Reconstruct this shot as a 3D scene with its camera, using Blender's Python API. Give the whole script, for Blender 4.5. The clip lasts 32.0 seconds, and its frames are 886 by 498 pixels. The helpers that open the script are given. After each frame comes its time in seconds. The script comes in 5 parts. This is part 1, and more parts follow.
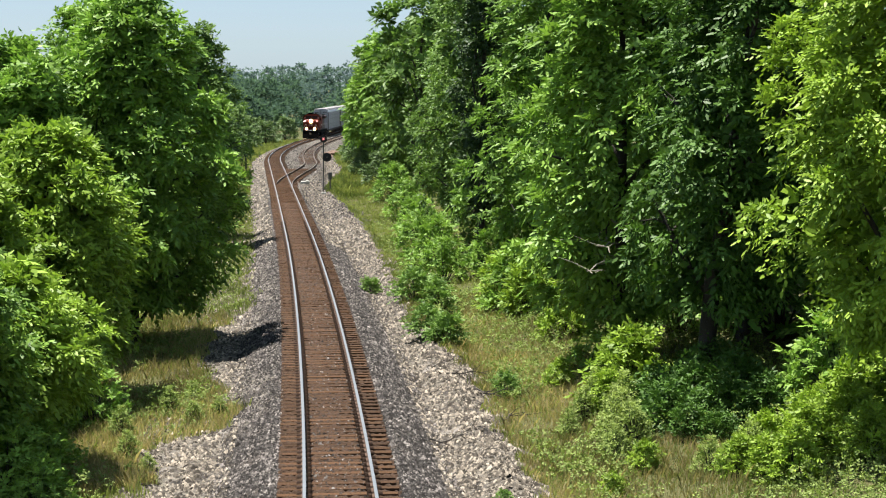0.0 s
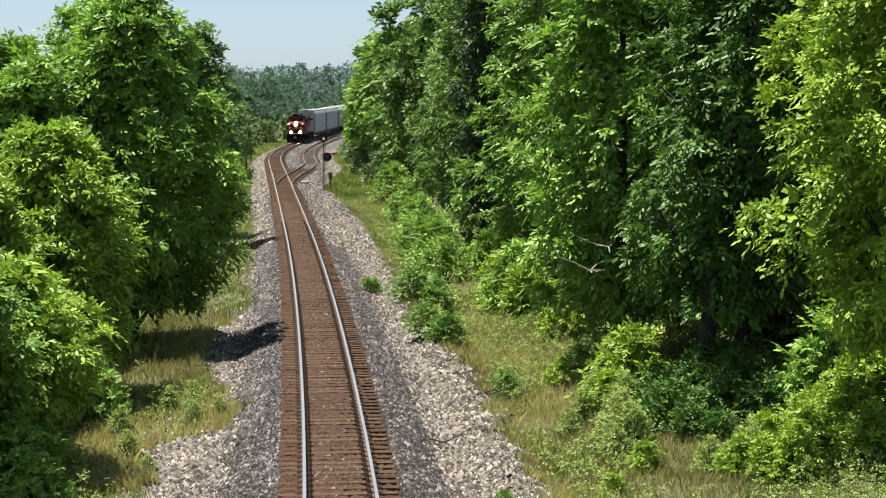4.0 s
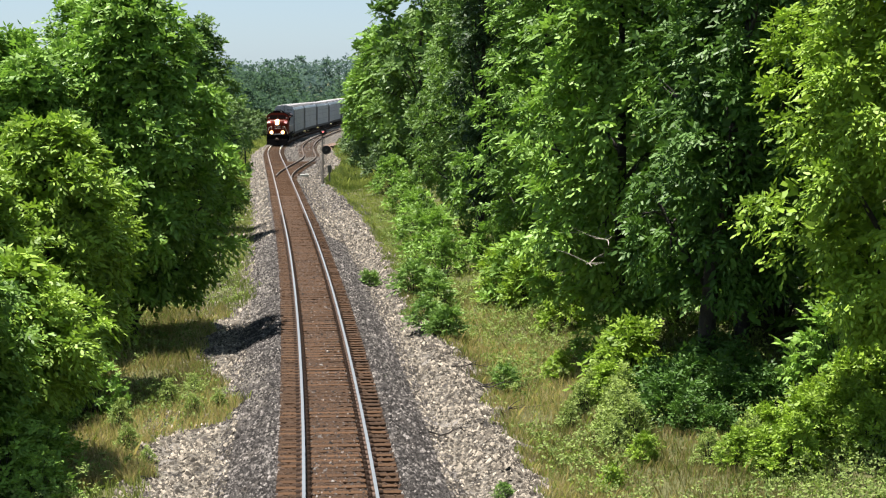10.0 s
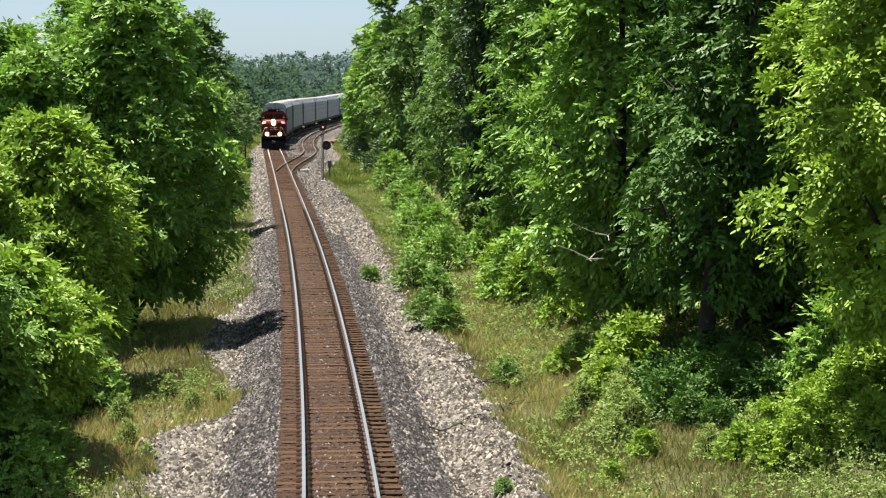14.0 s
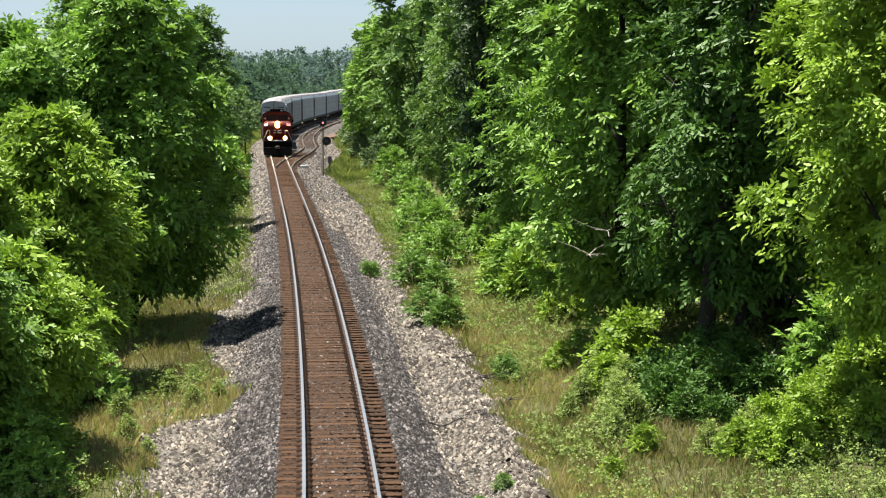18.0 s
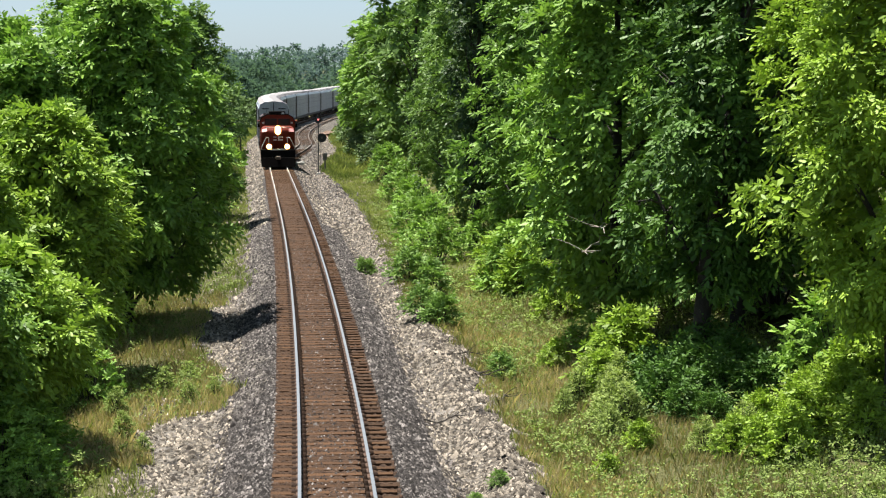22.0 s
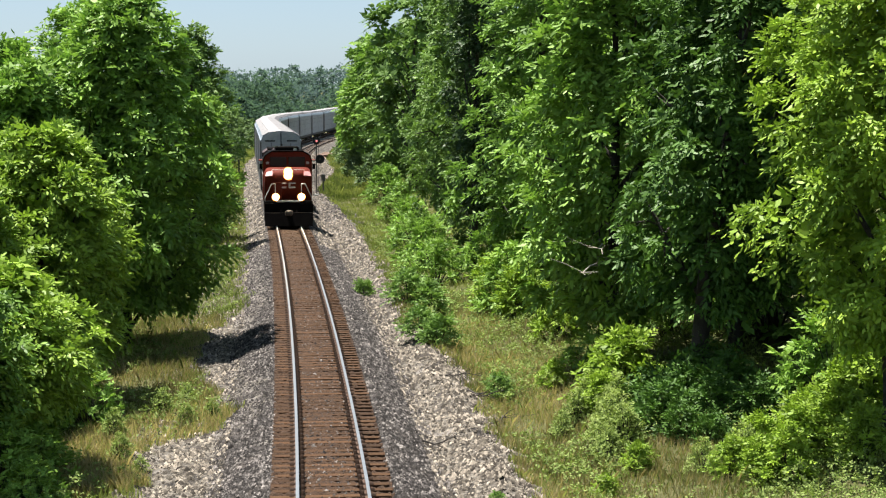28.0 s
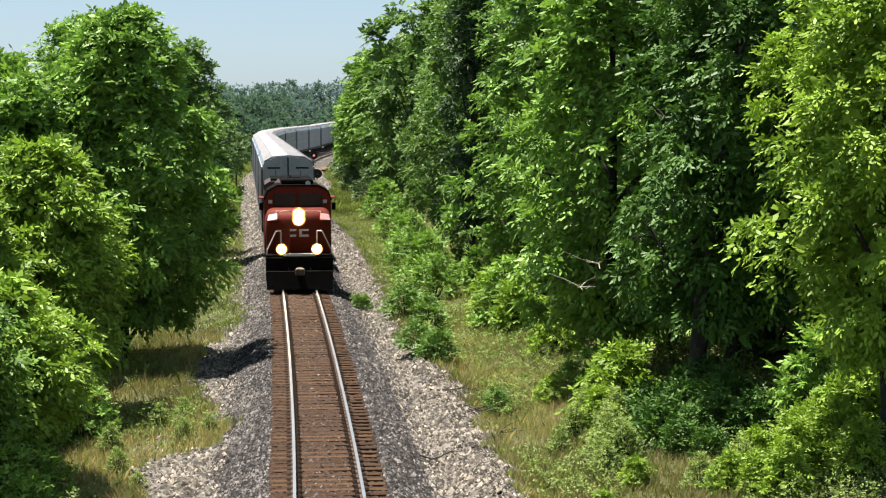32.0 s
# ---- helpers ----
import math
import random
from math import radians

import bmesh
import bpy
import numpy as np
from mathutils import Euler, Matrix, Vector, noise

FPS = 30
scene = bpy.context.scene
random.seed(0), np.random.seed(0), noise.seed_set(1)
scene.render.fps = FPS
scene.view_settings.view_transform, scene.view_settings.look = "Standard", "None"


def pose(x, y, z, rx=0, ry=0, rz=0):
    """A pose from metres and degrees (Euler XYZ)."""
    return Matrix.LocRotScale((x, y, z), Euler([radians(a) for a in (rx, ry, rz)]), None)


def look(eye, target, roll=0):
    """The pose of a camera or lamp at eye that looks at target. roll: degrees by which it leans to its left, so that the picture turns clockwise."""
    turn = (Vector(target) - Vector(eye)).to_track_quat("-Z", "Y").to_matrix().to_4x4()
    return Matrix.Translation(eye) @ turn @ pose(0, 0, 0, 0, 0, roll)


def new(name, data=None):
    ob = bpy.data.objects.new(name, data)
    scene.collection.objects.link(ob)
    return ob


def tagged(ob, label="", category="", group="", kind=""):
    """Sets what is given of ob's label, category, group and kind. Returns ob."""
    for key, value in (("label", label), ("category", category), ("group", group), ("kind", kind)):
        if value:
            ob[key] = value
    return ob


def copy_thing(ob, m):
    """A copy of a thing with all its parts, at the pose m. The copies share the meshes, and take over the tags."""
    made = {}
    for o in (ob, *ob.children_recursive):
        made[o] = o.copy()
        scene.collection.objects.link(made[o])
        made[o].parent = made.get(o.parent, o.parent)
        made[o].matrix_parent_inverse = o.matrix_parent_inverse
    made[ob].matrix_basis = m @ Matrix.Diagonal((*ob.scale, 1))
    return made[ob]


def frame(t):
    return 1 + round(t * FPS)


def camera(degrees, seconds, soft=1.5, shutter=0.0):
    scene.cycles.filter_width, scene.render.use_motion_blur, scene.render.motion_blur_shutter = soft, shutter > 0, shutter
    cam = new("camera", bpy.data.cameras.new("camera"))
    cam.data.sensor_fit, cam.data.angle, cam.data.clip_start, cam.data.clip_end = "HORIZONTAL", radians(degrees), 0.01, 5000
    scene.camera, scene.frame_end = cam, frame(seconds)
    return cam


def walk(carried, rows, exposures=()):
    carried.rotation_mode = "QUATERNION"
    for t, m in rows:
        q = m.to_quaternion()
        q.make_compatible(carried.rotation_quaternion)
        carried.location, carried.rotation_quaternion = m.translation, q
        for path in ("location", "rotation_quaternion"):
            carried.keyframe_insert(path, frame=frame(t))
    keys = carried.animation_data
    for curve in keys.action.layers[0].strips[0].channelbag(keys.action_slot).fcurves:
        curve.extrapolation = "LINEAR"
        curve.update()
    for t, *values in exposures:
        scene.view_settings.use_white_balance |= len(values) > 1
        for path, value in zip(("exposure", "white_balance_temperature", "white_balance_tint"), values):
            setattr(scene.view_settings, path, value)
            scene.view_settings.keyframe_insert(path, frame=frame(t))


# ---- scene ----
EYE_HEIGHT = 8.64


def view(turn, down):
    """The hand-held camera on the overpass: degrees turned to the left and tilted down."""
    return pose(0, 0, EYE_HEIGHT, 90 - down, 0, turn)


cam = camera(29.30, 32.0, soft=1.2)
walk(cam, [
    (0.0, view(-0.009, 5.783)),
    (0.5, view(-0.017, 5.824)),
    (1.0, view(0.000, 5.768)),
    (1.5, view(-0.002, 5.690)),
    (2.0, view(0.002, 5.662)),
    (2.5, view(0.000, 5.644)),
    (3.0, view(0.002, 5.676)),
    (3.5, view(0.002, 5.731)),
    (5.5, view(-0.018, 5.908)),
    (6.0, view(0.000, 5.881)),
    (6.5, view(-0.022, 5.907)),
    (7.0, view(-0.032, 5.977)),
    (7.5, view(-0.054, 6.022)),
    (8.0, view(-0.045, 6.011)),
    (8.5, view(-0.049, 5.966)),
    (9.0, view(-0.029, 5.938)),
    (9.5, view(-0.030, 5.986)),
    (10.0, view(-0.029, 6.025)),
    (10.5, view(-0.029, 6.004)),
    (11.0, view(-0.026, 6.075)),
    (11.5, view(-0.021, 6.084)),
    (12.0, view(-0.027, 6.078)),
    (12.5, view(-0.020, 6.092)),
    (13.0, view(-0.020, 6.116)),
    (13.5, view(-0.023, 6.112)),
    (14.0, view(-0.025, 6.181)),
    (14.5, view(-0.022, 6.242)),
    (16.5, view(-0.013, 6.339)),
    (17.0, view(-0.022, 6.363)),
    (17.5, view(-0.025, 6.376)),
    (18.0, view(-0.024, 6.327)),
    (18.5, view(-0.032, 6.368)),
    (19.0, view(-0.026, 6.332)),
    (19.5, view(-0.040, 6.304)),
    (20.0, view(-0.031, 6.345)),
    (20.5, view(-0.081, 6.436)),
    (21.0, view(-0.125, 6.474)),
    (21.5, view(-0.144, 6.578)),
    (22.0, view(-0.180, 6.436)),
    (22.5, view(-0.203, 6.410)),
    (23.0, view(-0.203, 6.388)),
    (23.5, view(-0.209, 6.363)),
    (24.0, view(-0.216, 6.296)),
    (24.5, view(-0.222, 6.274)),
    (25.0, view(-0.199, 6.245)),
    (25.5, view(-0.197, 6.194)),
    (27.5, view(-0.234, 5.874)),
    (28.0, view(-0.243, 5.720)),
    (28.5, view(-0.311, 5.571)),
    (29.0, view(-0.326, 5.479)),
    (29.5, view(-0.325, 5.261)),
    (30.0, view(-0.334, 5.146)),
    (30.5, view(-0.331, 5.288)),
    (31.0, view(-0.334, 5.292)),
    (31.5, view(-0.334, 5.217)),
    (32.0, view(-0.332, 5.229)),
], exposures=[(0.0, 1.55), (29.2, 1.55), (30.0, 1.47), (30.8, 1.55), (32.0, 1.55)])

# ---- sky and sun ----
SUN_WAY = Vector((-0.245, 0.16, 0.955)).normalized()      # towards the sun
world = bpy.data.worlds.new("sky")
scene.world = world
world.use_nodes = True
wn = world.node_tree
for n in list(wn.nodes):
    wn.nodes.remove(n)
sky = wn.nodes.new("ShaderNodeTexSky")
sky.sky_type = "NISHITA"
sky.sun_disc = False
sky.sun_elevation = math.asin(SUN_WAY.z)
sky.sun_rotation = math.atan2(SUN_WAY.x, SUN_WAY.y)
sky.air_density, sky.dust_density, sky.ozone_density = 0.7, 0.5, 1.0
bg = wn.nodes.new("ShaderNodeBackground")
bg.inputs["Strength"].default_value = 0.052
wout = wn.nodes.new("ShaderNodeOutputWorld")
haze = wn.nodes.new("ShaderNodeMix")
haze.data_type = "RGBA"
haze.inputs["Factor"].default_value = 0.60            # thin summer haze over the whole sky
haze.inputs["B"].default_value = (2.9, 3.95, 4.9, 1)
wn.links.new(sky.outputs[0], haze.inputs["A"])
wn.links.new(haze.outputs["Result"], bg.inputs[0])
wn.links.new(bg.outputs[0], wout.inputs[0])

sun = new("sun", bpy.data.lights.new("sun", "SUN"))
sun.data.energy = 5.0
sun.data.angle = radians(0.53)
sun.data.color = (1.0, 0.955, 0.88)
sun.matrix_basis = look((0, 0, 60), Vector((0, 0, 60)) - SUN_WAY)

# ---- materials ----


def material(name, color, rough=0.8, metal=0.0, vary=0.25, scale=3.0, fine=40.0, bump=0.0, island=0.0, other=None, curve=1.0, heap=False):
    """A procedural surface: two scales of noise between color and other, with relief."""
    m = bpy.data.materials.new(name)
    m.use_nodes = True
    nt = m.node_tree
    b = nt.nodes["Principled BSDF"]
    b.inputs["Roughness"].default_value = rough
    b.inputs["Metallic"].default_value = metal
    tc = nt.nodes.new("ShaderNodeTexCoord")
    big = nt.nodes.new("ShaderNodeTexNoise")
    big.inputs["Scale"].default_value = scale
    big.inputs["Detail"].default_value = 5
    small = nt.nodes.new("ShaderNodeTexNoise")
    small.inputs["Scale"].default_value = fine
    small.inputs["Detail"].default_value = 3
    nt.links.new(tc.outputs["Object"], big.inputs["Vector"])
    nt.links.new(tc.outputs["Object"], small.inputs["Vector"])
    add = nt.nodes.new("ShaderNodeMath")
    add.operation = "ADD"
    nt.links.new(big.outputs["Fac"], add.inputs[0])
    nt.links.new(small.outputs["Fac"], add.inputs[1])
    last = add
    if island:
        geo = nt.nodes.new("ShaderNodeNewGeometry")
        info = nt.nodes.new("ShaderNodeObjectInfo")
        mul = nt.nodes.new("ShaderNodeMath")
        mul.operation = "ADD"
        nt.links.new(geo.outputs["Random Per Island"], mul.inputs[0])
        if heap:
            mul.inputs[1].default_value = 0.0
        else:
            nt.links.new(info.outputs["Random"], mul.inputs[1])
        mad = nt.nodes.new("ShaderNodeMath")
        mad.operation = "MULTIPLY_ADD"
        nt.links.new(mul.outputs[0], mad.inputs[0])
        mad.inputs[1].default_value = island
        nt.links.new(add.outputs[0], mad.inputs[2])
        last = mad
    ramp = nt.nodes.new("ShaderNodeMapRange")
    ramp.inputs["From Min"].default_value = 0.65
    ramp.inputs["From Max"].default_value = 1.35 + (1.0 if heap else 1.6) * island
    nt.links.new(last.outputs[0], ramp.inputs["Value"])
    mix = nt.nodes.new("ShaderNodeMix")
    mix.data_type = "RGBA"
    lo = tuple(c * (1 - vary) for c in color)
    hi = other or tuple(min(1.0, c * (1 + vary)) for c in color)
    mix.inputs["A"].default_value = (*lo, 1)
    mix.inputs["B"].default_value = (*hi, 1)
    share = nt.nodes.new("ShaderNodeMath")
    share.operation = "POWER"
    share.inputs[1].default_value = curve
    nt.links.new(ramp.outputs[0], share.inputs[0])
    nt.links.new(share.outputs[0], mix.inputs["Factor"])
    nt.links.new(mix.outputs["Result"], b.inputs["Base Color"])
    if bump:
        bp = nt.nodes.new("ShaderNodeBump")
        bp.inputs["Strength"].default_value = bump
        bp.inputs["Distance"].default_value = 0.03
        nt.links.new(add.outputs[0], bp.inputs["Height"])
        nt.links.new(bp.outputs[0], b.inputs["Normal"])
    return m


def leaf_material(name, dark, bright, through_share=0.23, gloss=0.5):
    """Leaves: green between dark and bright by leaf and by spray, and light coming through them."""
    m = bpy.data.materials.new(name)
    m.use_nodes = True
    nt = m.node_tree
    b = nt.nodes["Principled BSDF"]
    out = nt.nodes["Material Output"]
    b.inputs["Roughness"].default_value = gloss
    b.inputs["Specular IOR Level"].default_value = 0.16
    geo = nt.nodes.new("ShaderNodeNewGeometry")
    att = nt.nodes.new("ShaderNodeAttribute")
    att.attribute_name = "tone"
    info = nt.nodes.new("ShaderNodeObjectInfo")
    s1 = nt.nodes.new("ShaderNodeMath")
    s1.operation = "MULTIPLY_ADD"
    nt.links.new(geo.outputs["Random Per Island"], s1.inputs[0])
    s1.inputs[1].default_value = 0.45
    nt.links.new(att.outputs["Fac"], s1.inputs[2])
    s2 = nt.nodes.new("ShaderNodeMath")
    s2.operation = "MULTIPLY_ADD"
    nt.links.new(info.outputs["Random"], s2.inputs[0])
    s2.inputs[1].default_value = 0.25
    nt.links.new(s1.outputs[0], s2.inputs[2])
    rng = nt.nodes.new("ShaderNodeMapRange")
    rng.inputs["From Min"].default_value = 0.1
    rng.inputs["From Max"].default_value = 1.5
    nt.links.new(s2.outputs[0], rng.inputs["Value"])
    mix = nt.nodes.new("ShaderNodeMix")
    mix.data_type = "RGBA"
    mix.inputs["A"].default_value = (*(0.7 * c for c in dark), 1)
    mix.inputs["B"].default_value = (*bright, 1)
    nt.links.new(rng.outputs[0], mix.inputs["Factor"])
    nt.links.new(mix.outputs["Result"], b.inputs["Base Color"])
    tr = nt.nodes.new("ShaderNodeBsdfTranslucent")
    hue = nt.nodes.new("ShaderNodeMix")
    hue.data_type = "RGBA"
    hue.blend_type = "MULTIPLY"
    hue.inputs["Factor"].default_value = 1.0
    hue.inputs["B"].default_value = (1.3, 1.4, 0.9, 1)
    nt.links.new(mix.outputs["Result"], hue.inputs["A"])
    nt.links.new(hue.outputs["Result"], tr.inputs["Color"])
    ms = nt.nodes.new("ShaderNodeMixShader")
    ms.inputs[0].default_value = through_share
    nt.links.new(b.outputs[0], ms.inputs[1])
    nt.links.new(tr.outputs[0], ms.inputs[2])
    nt.links.new(ms.outputs[0], out.inputs["Surface"])
    return m


def glow(name, color, strength):
    m = bpy.data.materials.new(name)
    m.use_nodes = True
    b = m.node_tree.nodes["Principled BSDF"]
    b.inputs["Base Color"].default_value = (0.9, 0.85, 0.7, 1)
    b.inputs["Emission Color"].default_value = (*color, 1)
    b.inputs["Emission Strength"].default_value = strength
    return m


LEAF_WALNUT = leaf_material("walnut_leaf", (0.084, 0.162, 0.036), (0.255, 0.415, 0.070))
LEAF_LOCUST = leaf_material("locust_leaf", (0.098, 0.172, 0.030), (0.315, 0.455, 0.060))
LEAF_ELM = leaf_material("elm_leaf", (0.050, 0.100, 0.030), (0.165, 0.270, 0.058))
# Elm and walnut greens darkened to imitate leaves standing in shade
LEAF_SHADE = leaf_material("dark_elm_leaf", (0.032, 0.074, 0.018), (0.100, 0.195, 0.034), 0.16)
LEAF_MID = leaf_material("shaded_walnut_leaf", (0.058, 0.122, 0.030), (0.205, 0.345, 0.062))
LEAF_SHRUB = leaf_material("shrub_leaf", (0.064, 0.130, 0.034), (0.205, 0.330, 0.072))
LEAF_LOCUST_BRIGHT = leaf_material("young_locust_leaf", (0.120, 0.215, 0.030), (0.345, 0.490, 0.056))
LEAF_SLENDER = leaf_material("cedar_foliage", (0.022, 0.05, 0.02), (0.07, 0.115, 0.04), 0.2)
LEAF_WEED = leaf_material("weed_leaf", (0.095, 0.150, 0.034), (0.310, 0.385, 0.110), 0.25, 0.7)
LEAF_BRIGHT = leaf_material("bright_bush_leaf", (0.10, 0.18, 0.024), (0.30, 0.43, 0.046))
# Greens dulled, and blued further off, to imitate haze in the colour
LEAF_DULL = leaf_material("dull_bush_leaf", (0.055, 0.10, 0.040), (0.155, 0.225, 0.085))
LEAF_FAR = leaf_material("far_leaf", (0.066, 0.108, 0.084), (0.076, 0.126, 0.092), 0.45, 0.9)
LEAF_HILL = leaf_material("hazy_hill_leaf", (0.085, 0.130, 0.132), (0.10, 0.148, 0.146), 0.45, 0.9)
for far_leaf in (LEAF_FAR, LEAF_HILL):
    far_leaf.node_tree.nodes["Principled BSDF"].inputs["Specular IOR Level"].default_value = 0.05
GRASS_BLADE = leaf_material("grass_blade", (0.095, 0.145, 0.030), (0.28, 0.305, 0.095), 0.35, 0.7)
DRY_BLADE = leaf_material("dry_grass_blade", (0.20, 0.18, 0.075), (0.50, 0.40, 0.21), 0.3, 0.7)
BARK = material("bark", (0.034, 0.028, 0.023), 0.95, vary=0.5, scale=5, fine=30, bump=0.8)
DEAD_WOOD = material("grey_dead_wood", (0.28, 0.25, 0.21), 0.9, vary=0.3, scale=6, fine=40)
TIE_WOOD = material("creosoted_tie_wood", (0.026, 0.016, 0.0108), 0.95, vary=0.5, scale=2.5, fine=26, bump=0.7, island=0.7, other=(0.092, 0.049, 0.0255), curve=1.5)
STEEL_SIDE = material("rusted_rail_steel", (0.0624, 0.0336, 0.0202), 0.85, 0.2, 0.4, 4, 40, 0.3)
STEEL_TOP = material("polished_rail_head", (0.191, 0.203, 0.221), 0.42, 0.5, 0.12, 1.5, 40)
RUST_TOP = material("dull_rail_head", (0.11, 0.085, 0.07), 0.6, 0.3, 0.3, 1.5, 40)
PLATE = material("rusted_tie_plate", (0.0204, 0.0114, 0.0072), 0.85, 0.3, 0.4, 6, 50, 0.3)
STONE = material("ballast_stone", (0.0301, 0.0265, 0.0248), 0.9, vary=0.5, scale=4, fine=30, island=1.3, other=(0.39, 0.35, 0.328), curve=4.5, heap=True)
CRIB_STONE = material("rusty_crib_ballast", (0.017, 0.0108, 0.0075), 0.95, vary=0.5, scale=9, fine=26, bump=1.0, other=(0.074, 0.045, 0.0295))
STONE_PALE = material("pale_gravel_stone", (0.0492, 0.0413, 0.0335), 0.9, vary=0.5, scale=4, fine=30, island=1.3, other=(0.492, 0.424, 0.344), curve=3.0, heap=True)
for dull in (TIE_WOOD, CRIB_STONE, STONE, STONE_PALE, PLATE):
    dull.node_tree.nodes["Principled BSDF"].inputs["Specular IOR Level"].default_value = 0.12
LOCO_RED = material("oxide_red_paint", (0.118, 0.0175, 0.0085), 0.7, 0.0, 0.25, 0.8, 14)
LOCO_BLACK = material("sooty_black_paint", (0.0055, 0.0048, 0.0045), 0.85, 0.0, 0.4, 2, 20)
LOCO_BLACK.node_tree.nodes["Principled BSDF"].inputs["Specular IOR Level"].default_value = 0.03
LOCO_RED.node_tree.nodes["Principled BSDF"].inputs["Specular IOR Level"].default_value = 0.15
LOCO_SOOT = material("sooty_dark_red_paint", (0.03, 0.011, 0.010), 0.65, 0.0, 0.4, 1, 14)
LOCO_WHITE = material("dull_white_paint", (0.42, 0.38, 0.35), 0.6, 0.0, 0.2, 3, 20)
LOCO_PINK = material("faded_red_and_white_stripe", (0.50, 0.20, 0.19), 0.5, 0.0, 0.2, 3, 20)
GLASS_DARK = material("dark_window_glass", (0.020, 0.008, 0.008), 0.18, 0.0, 0.2, 1, 10)
GLASS_DARK.node_tree.nodes["Principled BSDF"].inputs["Specular IOR Level"].default_value = 0.25
RACK_STEEL = material("galvanised_rack_panel", (0.324, 0.324, 0.342), 0.55, 0.25, 0.22, 0.5, 8, island=0.15)
RACK_ROOF = material("weathered_white_roof", (0.212, 0.244, 0.28), 0.5, 0.15, 0.18, 0.4, 6)
RACK_POST = material("grey_rack_post", (0.13, 0.125, 0.13), 0.6, 0.2, 0.3, 2, 20)
RACK_FRAME = material("brown_black_underframe", (0.045, 0.036, 0.032), 0.8, 0.1, 0.4, 1.5, 20)
WHEEL_STEEL = material("wheel_steel", (0.07, 0.055, 0.045), 0.6, 0.5, 0.4, 4, 30)
# Orange emission imitating glare round the lamps, on discs wider than their housings
LAMP_HALO = glow("glowing_lamp_bowl", (1.0, 0.36, 0.07), 0.48)
LAMP_HALO.node_tree.nodes["Principled BSDF"].inputs["Base Color"].default_value = (0.25, 0.09, 0.03, 1)
HEAD_GLOW = glow("lit_headlight", (1.0, 0.78, 0.42), 60)
SIGNAL_BLACK = material("black_signal_paint", (0.012, 0.012, 0.013), 0.7, 0.0, 0.4, 3, 20)
SIGNAL_GREY = material("grey_mast_paint", (0.10, 0.095, 0.09), 0.7, 0.2, 0.3, 3, 20)
BOX_PALE = material("pale_metal_case", (0.40, 0.39, 0.36), 0.6, 0.1, 0.2, 3, 20)
RED_EARTH = material("bare_reddish_earth", (0.115, 0.072, 0.050), 0.95, vary=0.4, scale=1.5, fine=15, bump=0.5)

# ---- the line of the track ----
KNOT_Y = (-200, 30, 45, 65, 100, 205, 250, 300, 340, 380, 450, 700, 1200)
KNOT_M = (-0.05, -0.078, -0.09, -0.099, -0.110, -0.113, -0.052, -0.002, 0.016, 0.04, 0.12, 0.45, 0.6)
LINE_Y = np.arange(-100.0, 1000.0, 1.0)
LINE_X = np.concatenate(([0.0], np.cumsum(np.interp(LINE_Y[:-1] + 0.5, KNOT_Y, KNOT_M))))
LINE_X += -2.13 - np.interp(34.6, LINE_Y, LINE_X)
LINE_S = np.concatenate(([0.0], np.cumsum(np.hypot(1.0, np.diff(LINE_X)))))
LINE_S -= np.interp(0.0, LINE_Y, LINE_S)


def line_x(y):
    return np.interp(y, LINE_Y, LINE_X)


def rail_z(y):
    """Height of the rail tops: level near the bridge, then falling gently away."""
    y = np.asarray(y, dtype=float)
    soft = 12.0 * np.logaddexp(0, (y - 62) / 12.0)
    return -0.0113 * np.minimum(soft, 285 + 0.25 * np.maximum(0, soft - 285))


def smooth(a, b, v):
    k = np.clip((np.asarray(v, dtype=float) - a) / (b - a), 0, 1)
    return k * k * (3 - 2 * k)


def siding_off(y):
    """How far the siding lies to the right of the main track."""
    return 4.4 * smooth(150, 212, y)


def bed_extra(y):
    return siding_off(np.asarray(y) + 4)


RIGHT_U = (0, 1.55, 2.2, 2.75, 3.3, 3.9, 4.5, 5.2, 7, 10, 14, 20, 40, 120, 400)
RIGHT_Z = (-0.25, -0.25, -0.55, -0.85, -0.78, -0.52, -0.62, -0.95, -0.85, -0.35, 0.35, 1.0, 1.8, 1.5, 0.0)
LEFT_U = (0, 1.55, 2.2, 2.8, 4.2, 5.0, 8, 15, 40, 120, 400)
LEFT_Z = (-0.25, -0.25, -0.52, -0.8, -0.88, -0.85, -1.0, -1.1, -0.8, 0.0, 0.0)


EDGE_Y = (30, 38, 41, 45, 50, 56, 60, 65, 74, 84, 99, 114, 121, 144, 157)
LEFT_EDGE_Y = (30, 38, 42, 44.2, 44.8, 47.7, 51, 55, 61.6, 65.6, 70.8, 73, 77, 84, 103, 140)
EDGE_LEFT = (4.5, 4.5, 5.0, 4.4, 2.9, 2.8, 3.4, 4.2, 4.3, 3.7, 2.6, 2.7, 3.1, 3.1, 3.0, 3.2)
EDGE_RIGHT = (4.9, 4.9, 4.75, 4.7, 4.85, 4.9, 4.3, 3.9, 4.2, 4.3, 4.8, 5.15, 5.0, 4.6, 4.0)


def grass_edge(u, y):
    """Distance from the track at which grass takes over from gravel."""
    uneven = 0.20 * np.sin(np.asarray(y) * 1.7) + 0.14 * np.sin(np.asarray(y) * 4.1 + 1.0) + 0.08 * np.sin(np.asarray(y) * 9.3)
    return np.where(np.asarray(u) > 0, np.interp(y, EDGE_Y, EDGE_RIGHT), np.interp(y, LEFT_EDGE_Y, EDGE_LEFT)) + uneven


